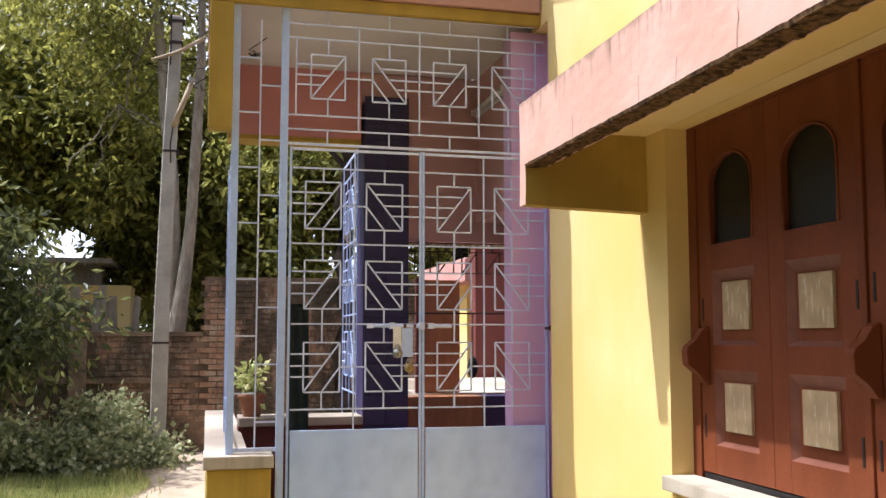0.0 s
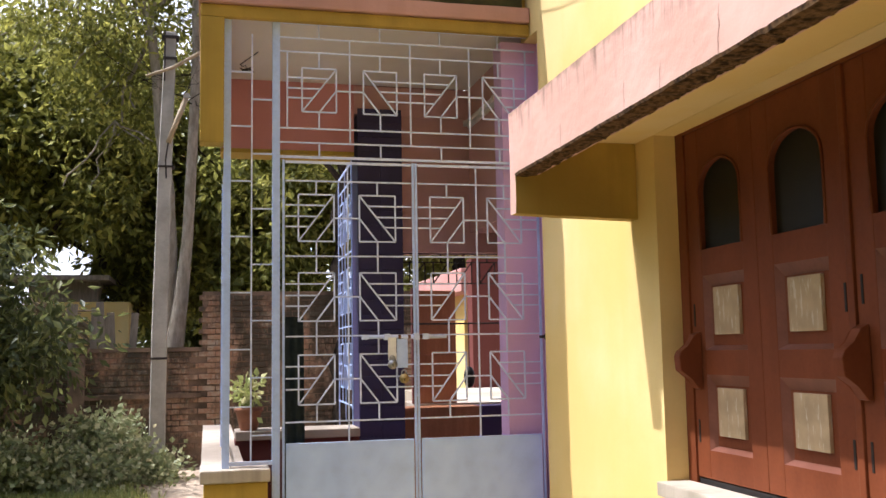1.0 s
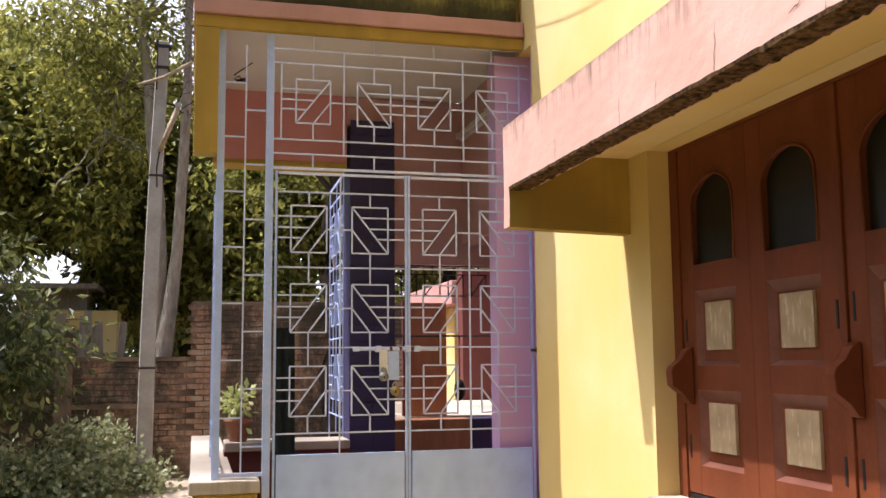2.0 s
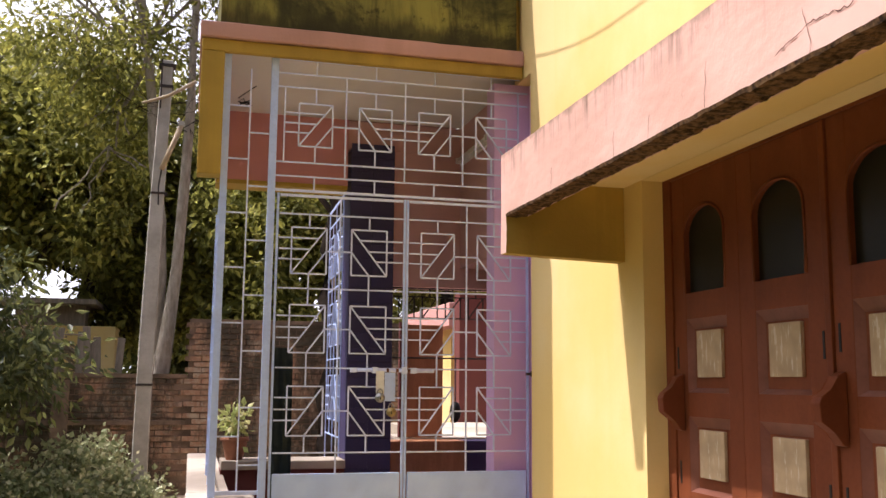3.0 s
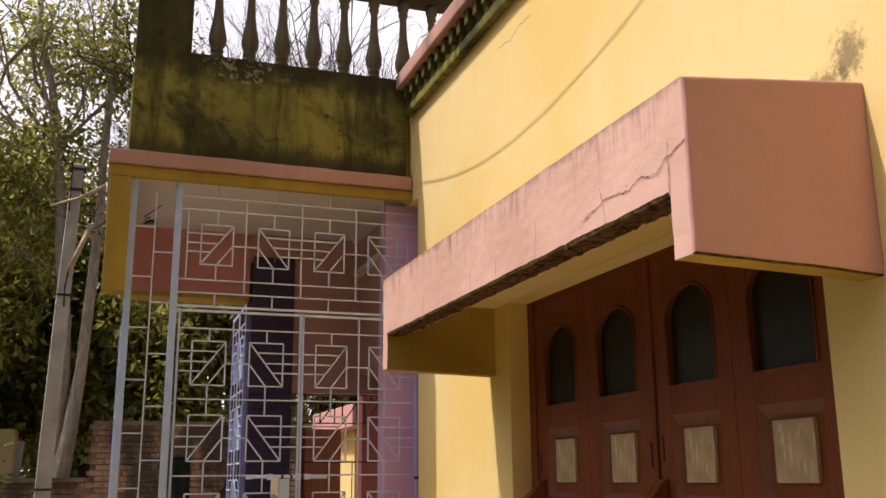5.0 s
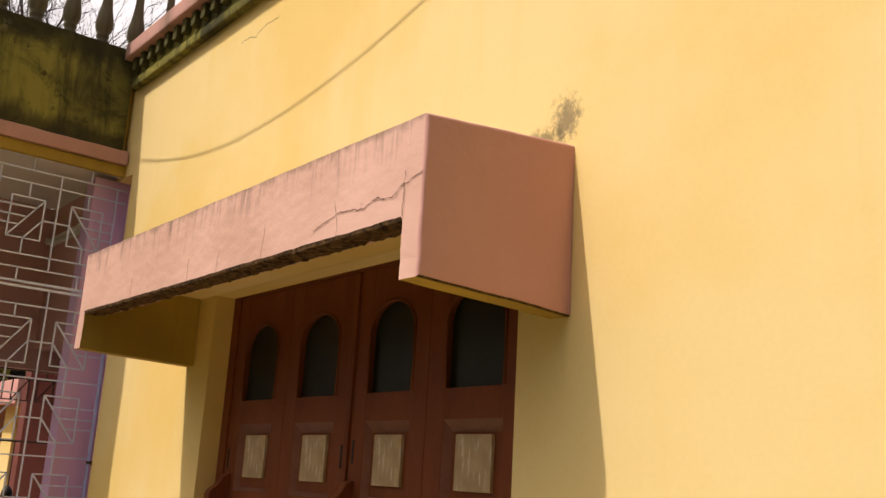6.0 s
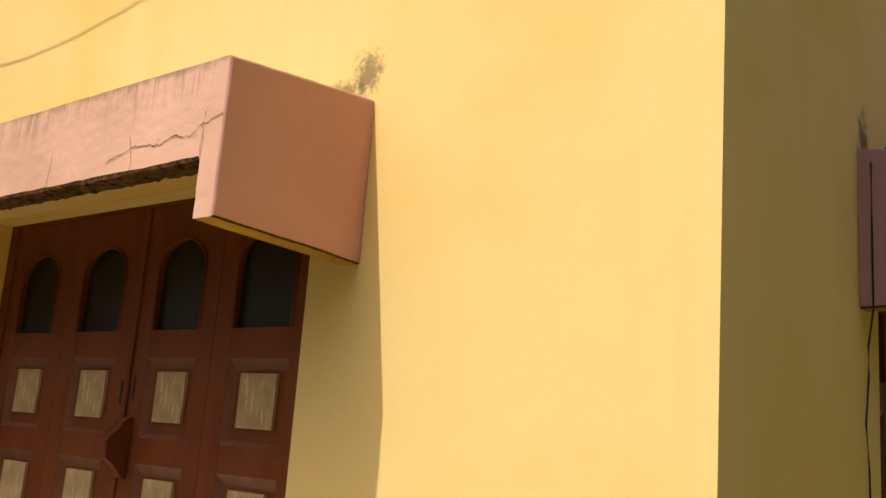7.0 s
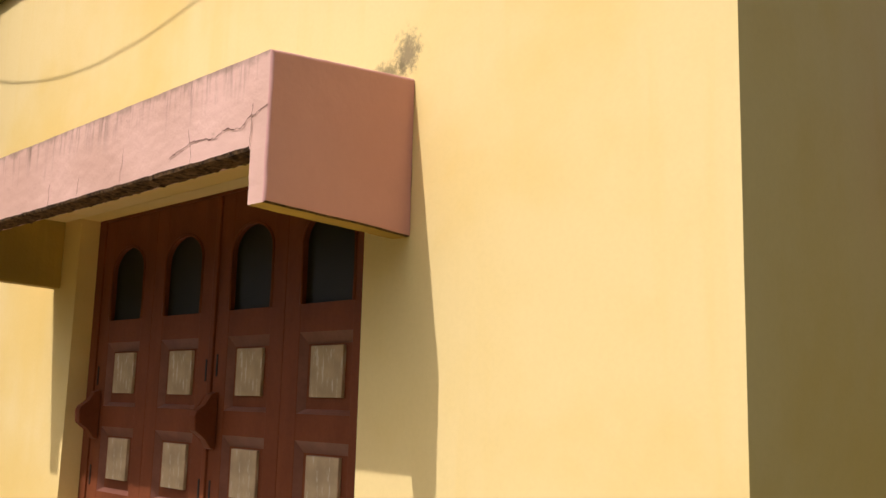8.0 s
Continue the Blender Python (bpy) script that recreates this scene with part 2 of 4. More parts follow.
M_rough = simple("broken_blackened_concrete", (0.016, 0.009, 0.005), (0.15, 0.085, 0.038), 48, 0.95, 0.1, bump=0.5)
M_crack = simple("crack_shadow", (0.10, 0.05, 0.04), (0.16, 0.08, 0.06), 40, 0.95, 0.05)
M_bark = simple("pale_bark", (0.44, 0.39, 0.32), (0.27, 0.23, 0.18), 6, 0.9, 0.15, bump=0.8, stretch=(3, 3, 0.8))
M_darkbark = simple("dark_bark", (0.07, 0.055, 0.04), (0.04, 0.03, 0.025), 6, 0.95, 0.1, bump=0.8)
M_cloth = simple("dark_green_tarpaulin", (0.025, 0.035, 0.03), (0.04, 0.05, 0.045), 12, 0.7)
M_terracotta = simple("terracotta", (0.30, 0.13, 0.07), (0.22, 0.09, 0.05), 9, 0.85)
M_thatch = simple("grey_thatch", (0.40, 0.31, 0.20), (0.20, 0.15, 0.10), 22, 0.95, 0.1, bump=1.0, stretch=(1, 6, 1))
M_plank = simple("grey_planks", (0.34, 0.29, 0.23), (0.21, 0.18, 0.14), 6, 0.9, 0.1, stretch=(5, 5, 0.6))
M_bamboo = simple("dry_bamboo", (0.50, 0.40, 0.26), (0.38, 0.28, 0.17), 8, 0.6)
M_black = simple("black_rubber", (0.015, 0.014, 0.013), (0.025, 0.022, 0.02), 20, 0.6)
M_floor = simple("red_oxide_floor", (0.22, 0.09, 0.06), (0.17, 0.07, 0.05), 2, 0.4)
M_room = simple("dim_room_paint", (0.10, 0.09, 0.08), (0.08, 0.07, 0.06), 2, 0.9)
M_mortar = simple("lime_mortar", (0.30, 0.205, 0.145), (0.10, 0.076, 0.055), 2.5, 0.95, 0.1, bump=0.8)


def cream_material():
    """Cream paint worn through in upright scratches."""
    n = Nodes("worn_cream_panel", 0.6, 0.3)
    c = n.mix(n.ramp(n.noise(9, 5), 0.3, 0.7), (0.50, 0.37, 0.215), (0.37, 0.27, 0.155))
    sc = n.ramp(n.noise(1.0, 6, 0.7, (48, 48, 8)), 0.54, 0.62)
    c = n.mix(n.math("MULTIPLY", sc, 0.7), c, (0.66, 0.60, 0.47))
    dk = n.ramp(n.noise(1.0, 5, 0.7, (45, 45, 7), 0.4), 0.62, 0.70)
    c = n.mix(n.math("MULTIPLY", dk, 0.4), c, (0.22, 0.15, 0.08))
    n.colour(c).bump(sc, 0.2, 0.003)
    return n.mat


M_cream = cream_material()


def glass_material(name, tint, rough):
    n = Nodes(name, rough, 0.08)
    n.b.inputs["Transmission Weight"].default_value = 0.3
    n.b.inputs["IOR"].default_value = 1.3
    n.colour(n.mix(n.noise(6, 3), tint, tuple(v * 0.7 for v in tint)))
    return n.mat


M_glass = glass_material("dusty_green_glass", (0.042, 0.038, 0.026), 0.34)


def brick_material():
    """Weathered brick: mottled brown, sooty runs and scraps of old lime render."""
    n = Nodes("old_brick", 0.95, 0.1)
    n.co = n.t.nodes.new("ShaderNodeNewGeometry").outputs["Position"]
    r = n.random()
    c = n.mix(r, (0.43, 0.235, 0.145), (0.29, 0.18, 0.12))
    c = n.mix(n.ramp(n.noise(14, 4), 0.35, 0.7), c, (0.42, 0.29, 0.20))
    lime = n.ramp(n.noise(2.0, 8, 0.78), 0.52, 0.60)
    c = n.mix(n.math("MULTIPLY", lime, 0.65), c, (0.46, 0.40, 0.31))
    soot = n.ramp(n.noise(1.0, 8, 0.75, (1.3, 1.3, 0.6)), 0.40, 0.56)
    c = n.mix(n.math("MULTIPLY", soot, 0.88), c, (0.05, 0.048, 0.036))
    n.colour(c).bump(n.noise(40, 4), 0.7, 0.01)
    return n.mat


M_brick = brick_material()


def leaf_material(name, a, b, c2, sheer=0.35):
    n = Nodes(name, 0.45, 0.35)
    f = n.island()
    c = n.mix(f, a, b)
    # the brightest share of leaves paints in sunlit highlights
    c = n.mix(n.ramp(f, 0.58, 0.95), c, c2)
    n.colour(c)
    tr = n.t.nodes.new("ShaderNodeBsdfTranslucent")
    n.link(n.mix(0.5, c, c2), tr.inputs["Color"])
    mx = n.t.nodes.new("ShaderNodeMixShader")
    mx.inputs[0].default_value = sheer
    n.link(n.b.outputs[0], mx.inputs[1])
    n.link(tr.outputs[0], mx.inputs[2])
    n.link(mx.outputs[0], n.t.nodes["Material Output"].inputs["Surface"])
    return n.mat


M_leaf = leaf_material("tree_leaves", (0.07, 0.088, 0.018), (0.22, 0.23, 0.048), (0.62, 0.59, 0.14), 0.45)
M_leafdark = leaf_material("dark_tree_leaves", (0.045, 0.062, 0.023), (0.105, 0.125, 0.045), (0.30, 0.31, 0.10), 0.42)
M_weed = leaf_material("weed_leaves", (0.21, 0.25, 0.10), (0.38, 0.41, 0.20), (0.68, 0.67, 0.42), 0.3)
M_grass = leaf_material("grass_blades", (0.28, 0.34, 0.09), (0.42, 0.45, 0.14), (0.58, 0.55, 0.24), 0.35)


def ground_material():
    n = Nodes("earth_and_grass", 0.95, 0.1)
    grass = n.mix(n.ramp(n.noise(3, 5), 0.35, 0.65), (0.11, 0.115, 0.045), (0.17, 0.15, 0.07))
    sand = n.mix(n.ramp(n.noise(2.5, 6), 0.35, 0.65), (0.55, 0.44, 0.32), (0.44, 0.34, 0.24))
    edge = n.math("ADD", n.axis(0), n.math("MULTIPLY", n.math("SUBTRACT", n.noise(1.6, 5), 0.5), 1.0))
    # near yard, out of view, stays dark grass so less sun bounces up
    c = n.mix(n.math("MULTIPLY", n.ramp(edge, -0.75, -0.35), n.ramp(n.axis(1), 7.5, 9.0)), grass, sand)
    # unseen pale earth strip added along the house wall to bounce sun onto shutters
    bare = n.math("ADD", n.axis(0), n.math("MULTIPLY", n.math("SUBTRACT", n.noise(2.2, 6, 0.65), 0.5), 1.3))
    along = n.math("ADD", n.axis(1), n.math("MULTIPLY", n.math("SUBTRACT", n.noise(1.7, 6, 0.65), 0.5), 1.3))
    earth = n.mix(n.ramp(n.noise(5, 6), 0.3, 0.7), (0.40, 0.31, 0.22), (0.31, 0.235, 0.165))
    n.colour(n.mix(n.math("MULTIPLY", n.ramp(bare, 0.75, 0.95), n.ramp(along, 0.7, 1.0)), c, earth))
    n.bump(n.noise(12, 6), 0.8, 0.03)
    return n.mat


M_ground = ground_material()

def haze_material():
    """White hazy sky low over the horizon."""
    n = Nodes("bright_haze", 1.0, 0.0)
    e = n.t.nodes.new("ShaderNodeEmission")
    n.link(n.mix(n.ramp(n.noise(0.012, 3), 0.3, 0.7), (1.0, 0.985, 0.96), (0.94, 0.94, 0.94)), e.inputs["Color"])
    e.inputs["Strength"].default_value = 1.3
    n.link(e.outputs[0], n.t.nodes["Material Output"].inputs["Surface"])
    return n.mat


M_haze = haze_material()

# ---- setting: ground and house shell ----
def structure(ob, label, category):
    return tagged(ob, label, category, kind="structure")


bm = bmesh.new()
bmesh.ops.create_grid(bm, x_segments=2, y_segments=2, size=400)
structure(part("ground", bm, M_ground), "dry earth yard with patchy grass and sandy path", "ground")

bm = bmesh.new()
arc = [(260 * math.sin(radians(a)), 260 * math.cos(radians(a))) for a in range(-60, 61, 6)]
low, high = [bm.verts.new((x, y, -1)) for x, y in arc], [bm.verts.new((x, y, 190)) for x, y in arc]
for k in range(len(arc) - 1):
    bm.faces.new((low[k], low[k + 1], high[k + 1], high[k]))
structure(part("backdrop", bm, M_haze), "bright white hazy sky beyond the trees", "sky")

WX, CY = 2.10, 0.345            # outer face of the long wall, house corner
Y0, Y1, Z0, Z1 = 1.69, 3.82, 1.04, 2.475   # window opening
TOP = 4.0
PY = 5.41                       # plane of the porch gate
structure(part("wall_west", boxes((WX, WX + 0.25, CY, Y0, -0.1, TOP), (WX, WX + 0.25, Y1, 5.215, -0.1, TOP), (WX, WX + 0.25, 5.215, 5.50, 3.40, TOP),
                                  (WX, WX + 0.25, Y0, Y1, -0.1, Z0), (WX, WX + 0.25, Y0, Y1, Z1, TOP)), M_wall), "sunlit yellow plastered house wall", "wall")
X0, X1 = 3.40, 5.53
structure(part("wall_south", boxes((WX + 0.25, X0, CY, CY + 0.25, -0.1, TOP), (X1, 8.0, CY, CY + 0.25, -0.1, TOP),
                                   (X0, X1, CY, CY + 0.25, -0.1, Z0), (X0, X1, CY, CY + 0.25, Z1, TOP)), M_wall), "shaded yellow plastered house wall", "wall")
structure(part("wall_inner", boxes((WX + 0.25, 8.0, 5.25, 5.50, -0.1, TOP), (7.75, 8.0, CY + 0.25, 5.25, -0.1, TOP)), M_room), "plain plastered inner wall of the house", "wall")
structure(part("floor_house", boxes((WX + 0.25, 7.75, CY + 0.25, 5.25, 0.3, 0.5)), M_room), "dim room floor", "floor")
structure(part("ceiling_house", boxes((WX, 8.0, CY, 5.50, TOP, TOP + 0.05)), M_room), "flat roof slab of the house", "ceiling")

# cornice, with a pink edge, small blocks under it and a moulding, and the roof parapet
cornice = empty("cornice", Matrix.Identity(4), "pink edged roof cornice with small blocks", "cornice", kind="structure")
part("slab_edge", boxes((1.985, 8.2, CY - 0.12, 5.34, 4.165, 4.265), bevel=0.012), M_oldpink, cornice)
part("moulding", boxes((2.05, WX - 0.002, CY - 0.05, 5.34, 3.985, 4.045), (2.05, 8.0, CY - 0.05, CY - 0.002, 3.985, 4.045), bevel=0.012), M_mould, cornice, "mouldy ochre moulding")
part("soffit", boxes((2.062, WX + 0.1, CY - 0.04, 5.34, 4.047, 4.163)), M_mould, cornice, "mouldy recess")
me_block = part("block", boxes((-0.04, 0.0, -0.026, 0.026, 0.0, 0.085), bevel=0.004), M_mould, cornice).data
bpy.data.objects["block"].location = (2.06, 0.5, 4.075)
for i in range(1, 39):
    ob = new("block", me_block)
    ob.parent, ob.location = cornice, (2.06, 0.5 + 0.125 * i, 4.075)
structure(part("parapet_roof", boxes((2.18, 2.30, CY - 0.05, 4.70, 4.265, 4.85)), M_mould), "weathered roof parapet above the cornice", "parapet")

# hairline crack in the long wall under the cornice
bm = bmesh.new()
rnd = random.Random(6)
prev, y, z = None, 3.87, 3.815
while y > 3.46:
    cur = [bm.verts.new((WX - 0.0007, y, z + 0.0016)), bm.verts.new((WX - 0.0007, y, z - 0.0016))]
    if prev:
        bm.faces.new((prev[0], cur[0], cur[1], prev[1]))
    prev, y, z = cur, y - 0.022, z + rnd.choice((-0.008, 0.002, 0.010))
part("crack", bm, M_crack, bpy.data.objects["wall_west"])

# ---- porch ----
structure(part("floor_porch", boxes((0.30, 4.2, 5.36, 9.0, -0.1, 0.50)), M_floor), "red oxide porch floor", "floor")
structure(part("ceiling_porch", boxes((0.36, WX, 5.385, 6.70, 3.452, 3.472), (WX, 4.2, 5.50, 6.92, 3.452, 3.472)), M_white), "off-white porch ceiling", "ceiling")
roof = empty("porch_roof", Matrix.Identity(4), "concrete porch roof with pink edge and ochre beams", "roof", kind="structure")
part("slab", worn(boxes((0.228, WX - 0.006, 5.312, 6.95, 3.477, 3.565), bevel=0.006), 18, 0.003), M_slabpink, roof, "pink painted slab edge")
part("front_beam", boxes((0.24, WX - 0.003, 5.335, 5.380, 3.406, 3.473), bevel=0.006), M_yellow, roof, "ochre front beam")
part("corner_fin", boxes((0.24, 0.365, 5.337, 5.47, 2.715, 3.404), bevel=0.006), M_yellow, roof, "ochre hanging corner fin")
part("side_beam", boxes((0.24, 0.365, 5.472, 6.95, 3.15, 3.473)), M_yellow, roof, "ochre side beam")
part("back_beam", boxes((0.367, 1.27, 6.70, 6.92, 2.975, 3.452)), M_rose, roof, "rose back beam")
part("beam_edge", boxes((0.367, 1.27, 6.698, 6.925, 2.945, 2.973)), M_yellow, roof, "ochre beam edge")
structure(part("pillar_purple", boxes((1.285, 1.60, 6.66, 6.92, 0.5, 3.24), bevel=0.006), M_purple), "dark purple painted square porch pillar", "pillar")
tile = part("tile", boxes((-0.076, 0.076, -0.006, 0.0, -0.049, 0.049), bevel=0.003), M_purple, bpy.data.objects["pillar_purple"])
tile.location = (1.363, 6.659, 0.56)
for k in range(1, 54):
    ob = new("tile", tile.data)
    ob.parent, ob.location = bpy.data.objects["pillar_purple"], (1.363 + 0.157 * (k % 2), 6.659, 0.56 + 0.1025 * (k // 2))
structure(part("wall_porch_back", boxes((1.27, 2.5, 6.72, 6.92, 3.245, 3.452), (1.602, 2.5, 6.72, 6.92, 2.28, 3.243), (2.5, 4.2, 6.72, 6.92, 0.5, 3.452)), M_rosewall), "dusty pink wall over the inner doorway", "wall")
structure(part("beam_porch_side", boxes((2.10, 2.30, 5.62, 6.718, 2.42, 3.452)), M_rosewall), "dusty pink beam along the porch side", "beam")
structure(part("pier_lilac", boxes((1.955, 2.175, 5.45, 5.60, 0.4, 3.398), (2.175, WX + 0.249, 5.216, 5.60, -0.05, 3.398)), M_lilac), "lilac painted pier beside the gate", "pier")
parapet = empty("porch_parapet", Matrix.Identity(4), "low ochre porch parapet with cement coping", "parapet", kind="structure")
part("side_wall", boxes((0.275, 0.47, 5.62, 8.6, -0.1, 0.93)), M_yellow, parapet)
part("corner_pier", boxes((0.275, 0.60, 5.34, 5.62, -0.1, 0.93), bevel=0.008), M_yellow, parapet)
part("back_wall", boxes((0.47, 1.285, 6.66, 6.90, 0.4, 1.03)), M_red, parapet, "dark red back wall")
part("pier_coping", worn(boxes((0.255, 0.612, 5.31, 5.64, 0.934, 1.0), bevel=0.008), 8, 0.003), M_cap, parapet, "grey cement coping")
part("side_coping", boxes((0.26, 0.49, 5.643, 8.62, 0.932, 1.0), bevel=0.008), M_cap, parapet, "grey cement coping")
part("back_coping", boxes((0.47, 1.282, 6.60, 6.93, 1.033, 1.09), bevel=0.008), M_cap, parapet, "grey cement coping")

# balustrade over the porch
balcony = empty("roof_balustrade", Matrix.Identity(4), "mould-stained roof balustrade with turned balusters", "balustrade", kind="structure")
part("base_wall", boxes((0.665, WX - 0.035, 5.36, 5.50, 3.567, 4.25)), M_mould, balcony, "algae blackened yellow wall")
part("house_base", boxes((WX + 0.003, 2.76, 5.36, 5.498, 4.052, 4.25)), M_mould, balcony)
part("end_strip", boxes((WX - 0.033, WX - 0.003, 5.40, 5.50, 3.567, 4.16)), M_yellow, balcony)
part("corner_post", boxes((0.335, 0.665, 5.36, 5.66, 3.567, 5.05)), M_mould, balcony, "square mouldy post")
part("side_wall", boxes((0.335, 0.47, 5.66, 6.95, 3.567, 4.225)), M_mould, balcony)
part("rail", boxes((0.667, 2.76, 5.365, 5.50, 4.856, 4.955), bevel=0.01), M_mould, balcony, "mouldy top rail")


def baluster_mesh():
    prof = [(0.0, 0.044), (0.028, 0.044), (0.032, 0.034), (0.048, 0.034), (0.058, 0.042), (0.068, 0.042), (0.076, 0.034), (0.095, 0.046), (0.125, 0.056), (0.16, 0.057), (0.20, 0.050), (0.26, 0.038), (0.34, 0.029), (0.42, 0.025), (0.49, 0.024), (0.505, 0.034), (0.52, 0.034), (0.53, 0.026), (0.55, 0.04), (0.608, 0.042)]
    bm = bmesh.new()
    tube_path(bm, [Vector((0, 0, z)) for z, r in prof], [r for z, r in prof], 12)
    return bm


first = part("baluster", baluster_mesh(), M_stone, balcony, smooth=True)
first.location = (0.825, 5.43, 4.25)
for i in range(1, 10):
    ob = new("baluster", first.data)
    ob.parent, ob.location = balcony, (0.825 + 0.2065 * i, 5.43, 4.25)

# ---- shuttered windows ----
def ring(bm, u0, u1, v0, v1, a0, a1, b0, b1, ya, yb, mi=0):
    """Sloping frame between an outer rectangle at depth ya and an inner one at yb."""
    o = [bm.verts.new(p) for p in ((u0, ya, v0), (u1, ya, v0), (u1, ya, v1), (u0, ya, v1))]
    n = [bm.verts.new(p) for p in ((a0, yb, b0), (a1, yb, b0), (a1, yb, b1), (a0, yb, b1))]
    for k in range(4):
        bm.faces.new((o[k], o[(k + 1) % 4], n[(k + 1) % 4], n[k])).material_index = mi


LW, LH = 0.497, 1.388            # one shutter leaf
ARCH = (0.098, 0.402, 0.90, 1.245)   # arched opening: sides, foot, crown
PANELS = ((0.098, 0.402, 0.110, 0.405), (0.098, 0.402, 0.500, 0.795))


def leaf_body():
    """Stiles and rails of a shutter leaf, with two square openings and an arched one."""
    bm = bmesh.new()
    u0, u1, f, crown = ARCH
    t = 0.035
    box(bm, 0.0, u0, 0, t, 0, LH, 0.002)
    box(bm, u1, LW, 0, t, 0, LH, 0.002)
    for v0, v1 in ((0.0, 0.110), (0.405, 0.500), (0.795, f)):
        box(bm, u0, u1, 0.001, t, v0, v1)
    mid, r = (u0 + u1) / 2, (u1 - u0) / 2
    n = 14
    arch = [(mid - r * math.cos(math.pi * k / n), crown - r * 0.72 + r * 0.72 * math.sin(math.pi * k / n)) for k in range(n + 1)]
    row = []
    for u, v in arch:
        row.append([bm.verts.new(p) for p in ((u, 0.001, v), (u, 0.001, LH), (u, t, v), (u, t, LH))])
    for a, b in zip(row, row[1:]):
        bm.faces.new((a[0], b[0], b[1], a[1]))
        bm.faces.new((a[2], a[3], b[3], b[2]))
        bm.faces.new((a[0], a[2], b[2], b[0]))
        bm.faces.new((a[1], b[1], b[3], a[3]))
    return bm


def arch_bead():
    """A rounded bead that follows the arch."""
    u0, u1, f, crown = ARCH
    mid, r = (u0 + u1) / 2, (u1 - u0) / 2
    pts = [Vector((u0, -0.002, f))] + [Vector((mid - r * math.cos(math.pi * k / 16), -0.002, crown - r * 0.72 + r * 0.72 * math.sin(math.pi * k / 16))) for k in range(17)] + [Vector((u1, -0.002, f))]
    bm = bmesh.new()
    tube_path(bm, pts, [0.006] * len(pts), 6)
    return bm


def bracket_mesh():
    """A wooden bar holder: an S-shaped block that stands out from the shutter."""
    prof = [(0.0, -0.135), (-0.02, -0.13), (-0.045, -0.085), (-0.095, -0.045), (-0.10, 0.02), (-0.09, 0.045), (-0.055, 0.07), (-0.035, 0.105), (-0.03, 0.12), (0.0, 0.135)]
    bm = bmesh.new()
    a = [bm.verts.new((-0.03, y, z)) for y, z in prof]
    b = [bm.verts.new((0.03, y, z)) for y, z in prof]
    bm.faces.new(a[::-1])
    bm.faces.new(b)
    for k in range(len(prof)):
        j = (k + 1) % len(prof)
        bm.faces.new((a[k], a[j], b[j], b[k]))
    bmesh.ops.bevel(bm, geom=[e for e in bm.edges], offset=0.003, segments=1, affect="EDGES")
    return bm


def shutter_leaf(parent, x):
    leaf = part("shutter_leaf", leaf_body(), M_wood, parent, "red-brown painted panelled shutter leaf")
    leaf.location = (x, 0.105, 0.035)
    for p0, p1, v0, v1 in PANELS:
        bm = bmesh.new()
        ring(bm, p0, p1, v0, v1, p0 + 0.030, p1 - 0.022, v0 + 0.018, v1 - 0.042, 0.001, 0.022)
        part("panel_moulding", bm, M_bevel, leaf, "worn sloping panel edge, greyed as if lit by sky")
        bm = bmesh.new()
        box(bm, p0 + 0.029, p1 - 0.021, 0.022, 0.032, v0 + 0.017, v1 - 0.041)
        part("panel_field", bm, M_wood, leaf)
        part("inset_panel", boxes((p0 + 0.062, p1 - 0.058, 0.008, 0.024, v0 + 0.060, v1 - 0.050), bevel=0.003), M_cream, leaf, "scratched cream inset panel")
    part("glass_pane", boxes((ARCH[0] - 0.005, ARCH[1] + 0.005, 0.022, 0.026, ARCH[2] - 0.005, ARCH[3] + 0.01)), M_glass, leaf, "dark dusty arched glass pane")
    part("arch_bead", arch_bead(), M_wood, leaf, smooth=True)
    return leaf


def shutter_window(name, m, label):
    win = empty(name, m, label, "window", kind="structure")
    w, h = Y1 - Y0, Z1 - Z0
    part("window_frame", boxes((0.0, 0.066, 0.098, 0.17, 0.0, h), (w - 0.066, w, 0.098, 0.17, 0.0, h), (0.066, w - 0.066, 0.098, 0.17, h - 0.012, h)), M_wood, win)
    part("threshold", boxes((0.066, w - 0.066, 0.11, 0.17, 0.0, 0.03)), M_black, win)
    part("window_sill", boxes((-0.005, w + 0.005, -0.045, 0.098, -0.045, 0.012), bevel=0.006), M_sill, win, "pale cement sill")
    x = 0.069
    for k in range(4):
        leaf = shutter_leaf(win, x)
        leaf.scale.x = (1.0, 1.0, 0.935, 0.995)[k]
        x += LW * leaf.scale.x + 0.002 + (0.032 if k == 1 else 0.0)
    part("cover_strip", boxes((1.068, 1.098, 0.095, 0.14, 0.035, h - 0.014), bevel=0.003), M_wood, win)
    for u in (0.118, 1.125):
        b = part("bar_bracket", bracket_mesh(), M_wood, win, "curved wooden bar holder")
        b.location, b.scale = (u, 0.103, 0.495), (0.80, 1.0, 0.85)
    for u, v in ((0.095, 0.68), (1.045, 0.70), (1.125, 0.72), (0.095, 0.22), (1.045, 0.22), (1.125, 0.22)):
        part("hinge_slot", boxes((u - 0.005, u + 0.005, 0.1025, 0.106, v - 0.05, v + 0.04)), M_black, win)
    return win


window = shutter_window("window_1", pose(WX, Y1, Z0, 0, 0, -90), "closed red-brown folding wooden window shutters with arched panes")
window2 = copy_thing(window, pose(X0, CY, Z0))
window2.name = "window_2"
tagged(window2, "closed dark brown folding window shutters in shade")

